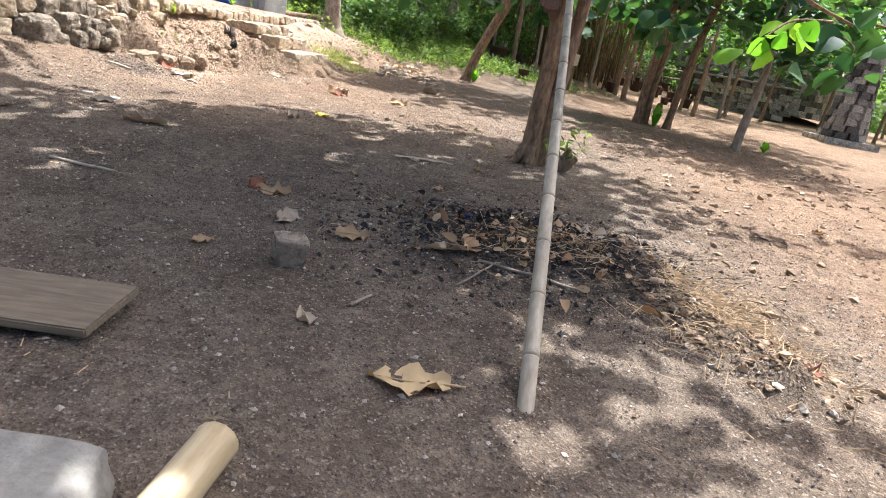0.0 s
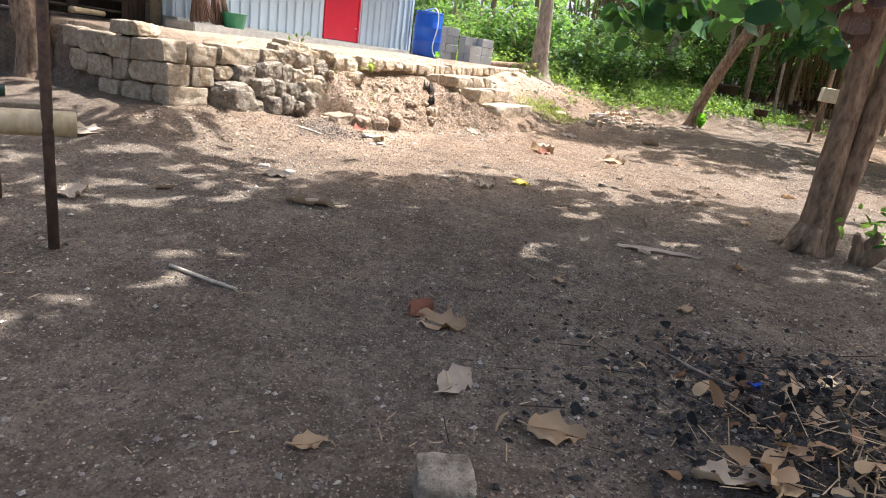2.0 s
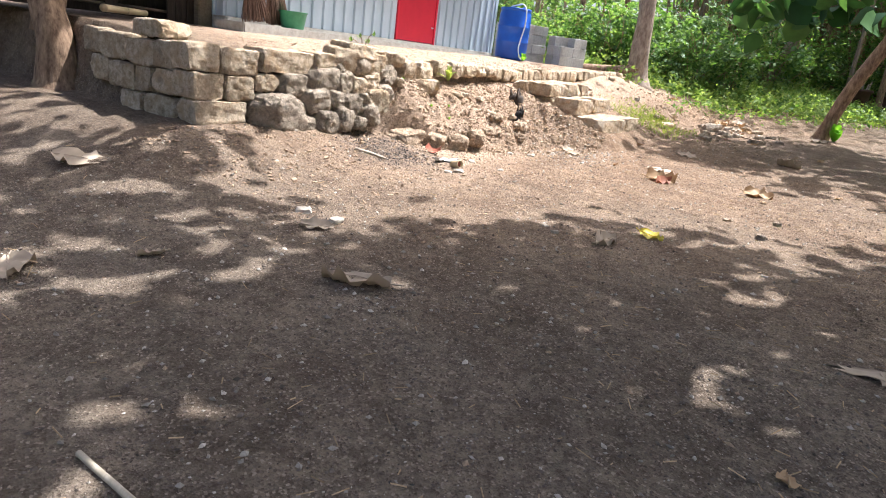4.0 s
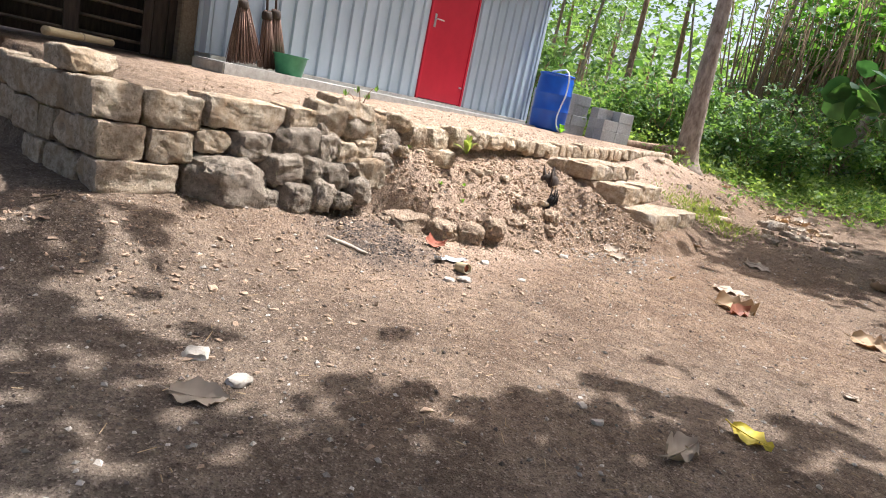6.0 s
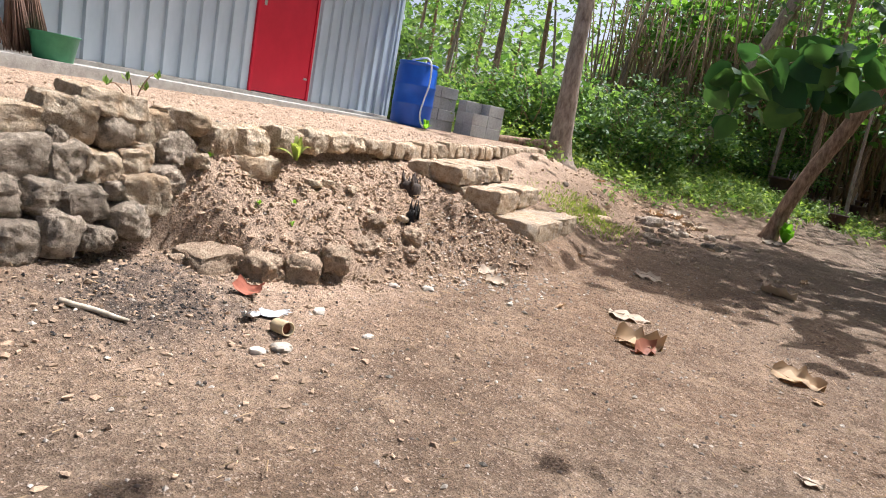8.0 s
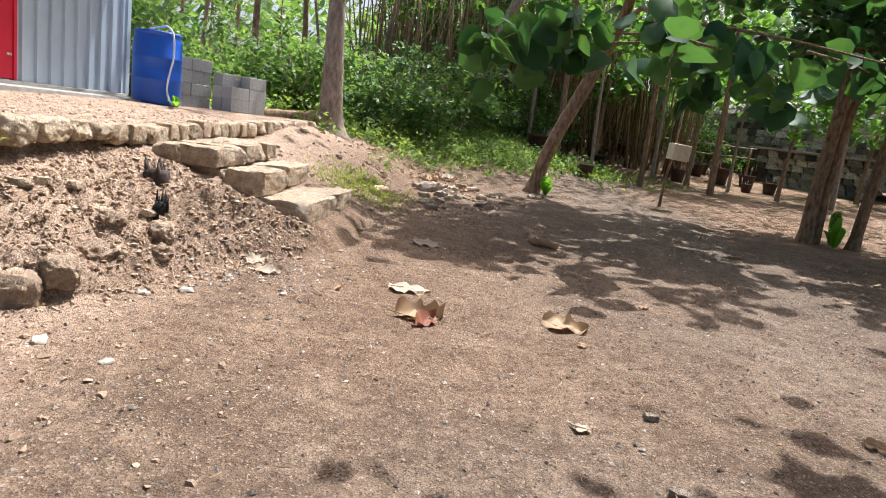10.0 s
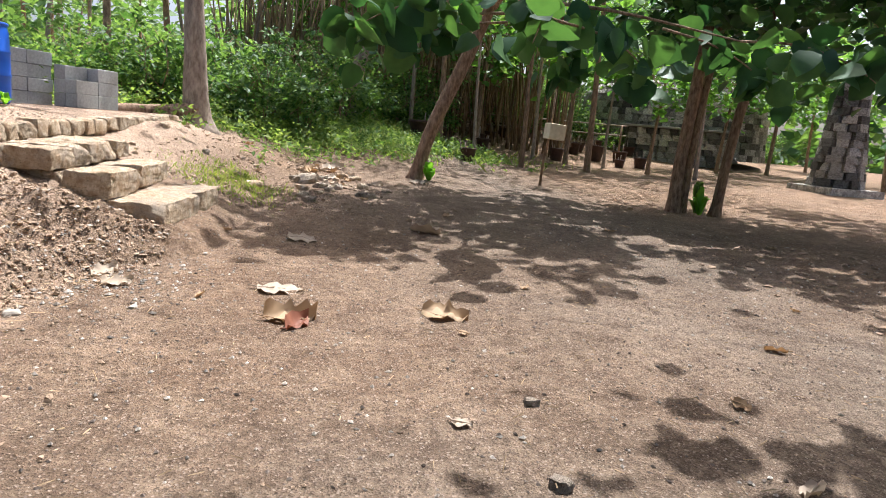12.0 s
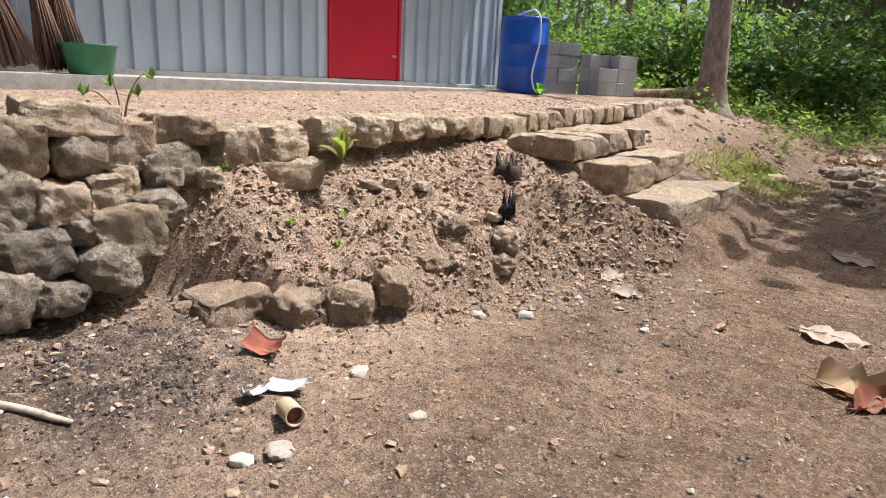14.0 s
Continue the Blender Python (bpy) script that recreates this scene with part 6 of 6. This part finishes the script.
scatter("pale_chips", "pale stone and shell chips strewn on the earth", 24000, (-5.2, 0.6), (4.2, 14), (0.003, 0.019), PEBBLE, 1, nearer)
scatter("dark_crumbs", "dark crumbs of earth strewn on the ground", 30000, (-5.2, 0.6), (4.5, 14), (0.003, 0.016), CRUMB, 2, nearer)
scatter("fine_grit", "fine dark grit over the trodden earth", 30000, (-2.6, 1.1), (2.8, 5.6), (0.003, 0.011), CRUMB, 21)
scatter("pale_grit", "fine pale grit over the trodden earth", 9000, (-2.6, 1.1), (2.8, 5.6), (0.002, 0.008), PEBBLE, 22)
scatter("brown_crumbs", "reddish crumbs and clods of earth on the ground", 26000, (-5.2, 2.0), (6.0, 15), (0.003, 0.018), CLOD, 3, lambda x, y, r: r.uniform(0, 1, len(x)) < np.clip(0.15 + 0.25 * np.maximum(x - 0.8, 0) + 0.12 * np.maximum(y - 6, 0), 0, 1))
scatter("red_clods", "loose clods of red earth", 3500, (1.8, 2.5), (7, 13), (0.008, 0.05), CLOD, 4, None, 0.55, True)
scatter("bank_clods", "crumbling clods of tan earth on the bank", 24000, (-4.95, 8.7), (-3.0, 11.3), (0.0025, 0.021), BANKCLOD, 5, lambda x, y, r: (x < np.interp(y, EDGE_Y, EDGE_X) + np.interp(y, EDGE_Y, SLOPE_W) + 0.25 - 0.5 * r.uniform(0, 1, len(x)) ** 3) & (x > np.interp(y, EDGE_Y, EDGE_X) + 0.05), 0.75, True)
scatter("terrace_clods", "loose earth along the top of the terrace", 4000, (-6.4, 6.8), (-4.75, 13.5), (0.002, 0.016), BANKCLOD, 6, lambda x, y, r: x < np.interp(y, EDGE_Y, EDGE_X) - 0.02, 0.6, True)
scatter("foot_clods", "loose earth and grit at the foot of the wall", 8000, (-5.3, 6.0), (-2.6, 9.2), (0.0025, 0.021), CLOD, 7, lambda x, y, r: (x > np.interp(y, EDGE_Y, EDGE_X) + 0.1) & (r.uniform(0, 1, len(x)) < 1.2 * np.exp(-np.maximum(x + 4.6, 0))), 0.6, True)
scatter("step_rubble", "grey grit and chips below the steps", 2600, (-3.9, 9.6), (-2.3, 11.4), (0.004, 0.025), PEBBLE, 8, lambda x, y, r: r.uniform(0, 1, len(x)) < np.exp(-(((x + 3.3) / 0.6) ** 2) - ((y - 10.5) / 0.8) ** 2))


scatter("slope_clods", "crumbled earth and stones on the slope past the steps", 5200, (-4.5, 13.0), (-0.6, 19.5), (0.004, 0.045), BANKCLOD, 12, lambda x, y, r: (x > np.interp(y, EDGE_Y, EDGE_X) + 0.15) & (r.uniform(0, 1, len(x)) < np.exp(-(((x + 2.6) / 1.2) ** 2))), 0.6, True)


def heap(x, y, r):
    return r.uniform(0, 1, len(x)) < 1.4 * np.exp(-(((x - 0.55) / 0.75) ** 2) - ((y - 3.85) / 0.62) ** 2)


scatter("ash_heap", "heap of black ash, char and burnt leaves", 26000, (-0.9, 2.6), (2.2, 5.4), (0.004, 0.028), ASH, 9, heap)
scatter("ash_dust", "thin spread of dark ash on the earth", 14000, (-2.0, 2.0), (2.6, 6.0), (0.003, 0.012), ASH, 10, lambda x, y, r: r.uniform(0, 1, len(x)) < 0.8 * np.exp(-(((x - 0.5) / 1.3) ** 2) - ((y - 3.9) / 1.1) ** 2))
scatter("ash_spot", "small burnt patch at the foot of the wall", 9000, (-5.0, 7.2), (-3.6, 9.0), (0.003, 0.014), ASH, 16, lambda x, y, r: r.uniform(0, 1, len(x)) < np.exp(-(((x + 4.35) / 0.4) ** 2) - ((y - 8.2) / 0.42) ** 2))
r = rng(18)
n = 150
q = np.stack([r.normal(0.5, 0.42, n), r.normal(3.75, 0.33, n)], 1)
v, f = leaf_cloud(np.c_[q, ground(q[:, 0], q[:, 1]) + r.uniform(0.005, 0.05, n)], r.normal(size=(n, 3)) * (0.6, 0.6, 0.3) + (0, 0, 0.7), r.uniform(0.02, 0.10, n) , 5, 1.1, 0.55)
tagged(link_mesh("leaf_litter", v, f, DRYLEAF), "withered leaf scraps in the ash heap", "litter", kind="stuff")
n = 200
q = np.stack([r.normal(0.55, 0.4, n), r.normal(3.9, 0.35, n)], 1)
v, f = leaf_cloud(np.c_[q, ground(q[:, 0], q[:, 1]) + r.uniform(0.01, 0.07, n)], r.normal(size=(n, 3)), r.uniform(0.02, 0.055, n), 6, 0.8, 0.7)
tagged(link_mesh("burnt_leaves", v, f, BLACK), "charred leaf scraps in the ash heap", "litter", kind="stuff")


def straws(name, label, cx, cy, sx, sy, n, length, material, seed):
    r = rng(seed)
    q = np.stack([r.normal(cx, sx, n), r.normal(cy, sy, n)], 1)
    z = ground(q[:, 0], q[:, 1])
    a = r.uniform(0, 6.28, n)
    d = np.stack([np.cos(a), np.sin(a), r.normal(0.12, 0.2, n)], 1) * (r.uniform(0.3, 1.2, n) * length)[:, None]
    p = np.c_[q, z + 0.006 + r.uniform(0, 0.03, n)]
    w = np.stack([-np.sin(a), np.cos(a), np.full(n, 0.3)], 1) * 0.0022
    u = np.array((0, 0, 0.003))
    v = np.stack([p - w, p + w, p + u, p + d - w, p + d + w, p + d + u], 1).reshape(-1, 3)
    f = [tuple(6 * i + k for k in t) for i in range(n) for t in ((0, 1, 4, 3), (1, 2, 5, 4), (2, 0, 3, 5))]
    tagged(link_mesh(name, v, f, material, smooth=False), label, "straw", kind="stuff")


def ridge(x, y, r):
    u = np.clip(((x - RIDGE[0]) * RIDGE[2] + (y - RIDGE[1]) * RIDGE[3]) / (RIDGE[2] ** 2 + RIDGE[3] ** 2), 0, 1)
    return r.uniform(0, 1, len(x)) < np.exp(-((np.hypot(x - RIDGE[0] - u * RIDGE[2], y - RIDGE[1] - u * RIDGE[3]) / 0.17) ** 2))


scatter("ridge_clods", "raked ridge of clods and litter beside the ash", 9000, (0.6, 2.2), (2.2, 4.1), (0.003, 0.03), CLOD, 23, ridge, 0.7, True)
scatter("ridge_stones", "pale stones in the raked ridge", 500, (0.8, 2.2), (2.2, 4.0), (0.006, 0.04), PEBBLE, 24, ridge, 0.6, True)
straws("ridge_straw", "dry stalks and roots in the raked ridge", 1.36, 3.2, 0.16, 0.3, 500, 0.13, STRAW, 8)
straws("straw_spill", "dry straw and root fibre spilling beside the ash", 1.72, 3.15, 0.2, 0.42, 900, 0.08, STRAW, 1)
straws("heap_straw", "tangled dry stalks on the ash heap", 0.65, 3.62, 0.3, 0.16, 260, 0.16, STRAW, 2)
straws("heap_twigs", "dark burnt twigs in the ash heap", 0.6, 3.9, 0.5, 0.35, 380, 0.17, WOODDARK, 3)
straws("ground_straw", "bits of straw strewn on the earth", -0.5, 6.5, 2.2, 3.2, 1700, 0.05, STRAW, 4)
straws("bank_straw", "dry stalks in the crumbling bank", -3.9, 10.3, 0.45, 0.5, 260, 0.1, STRAW, 5)
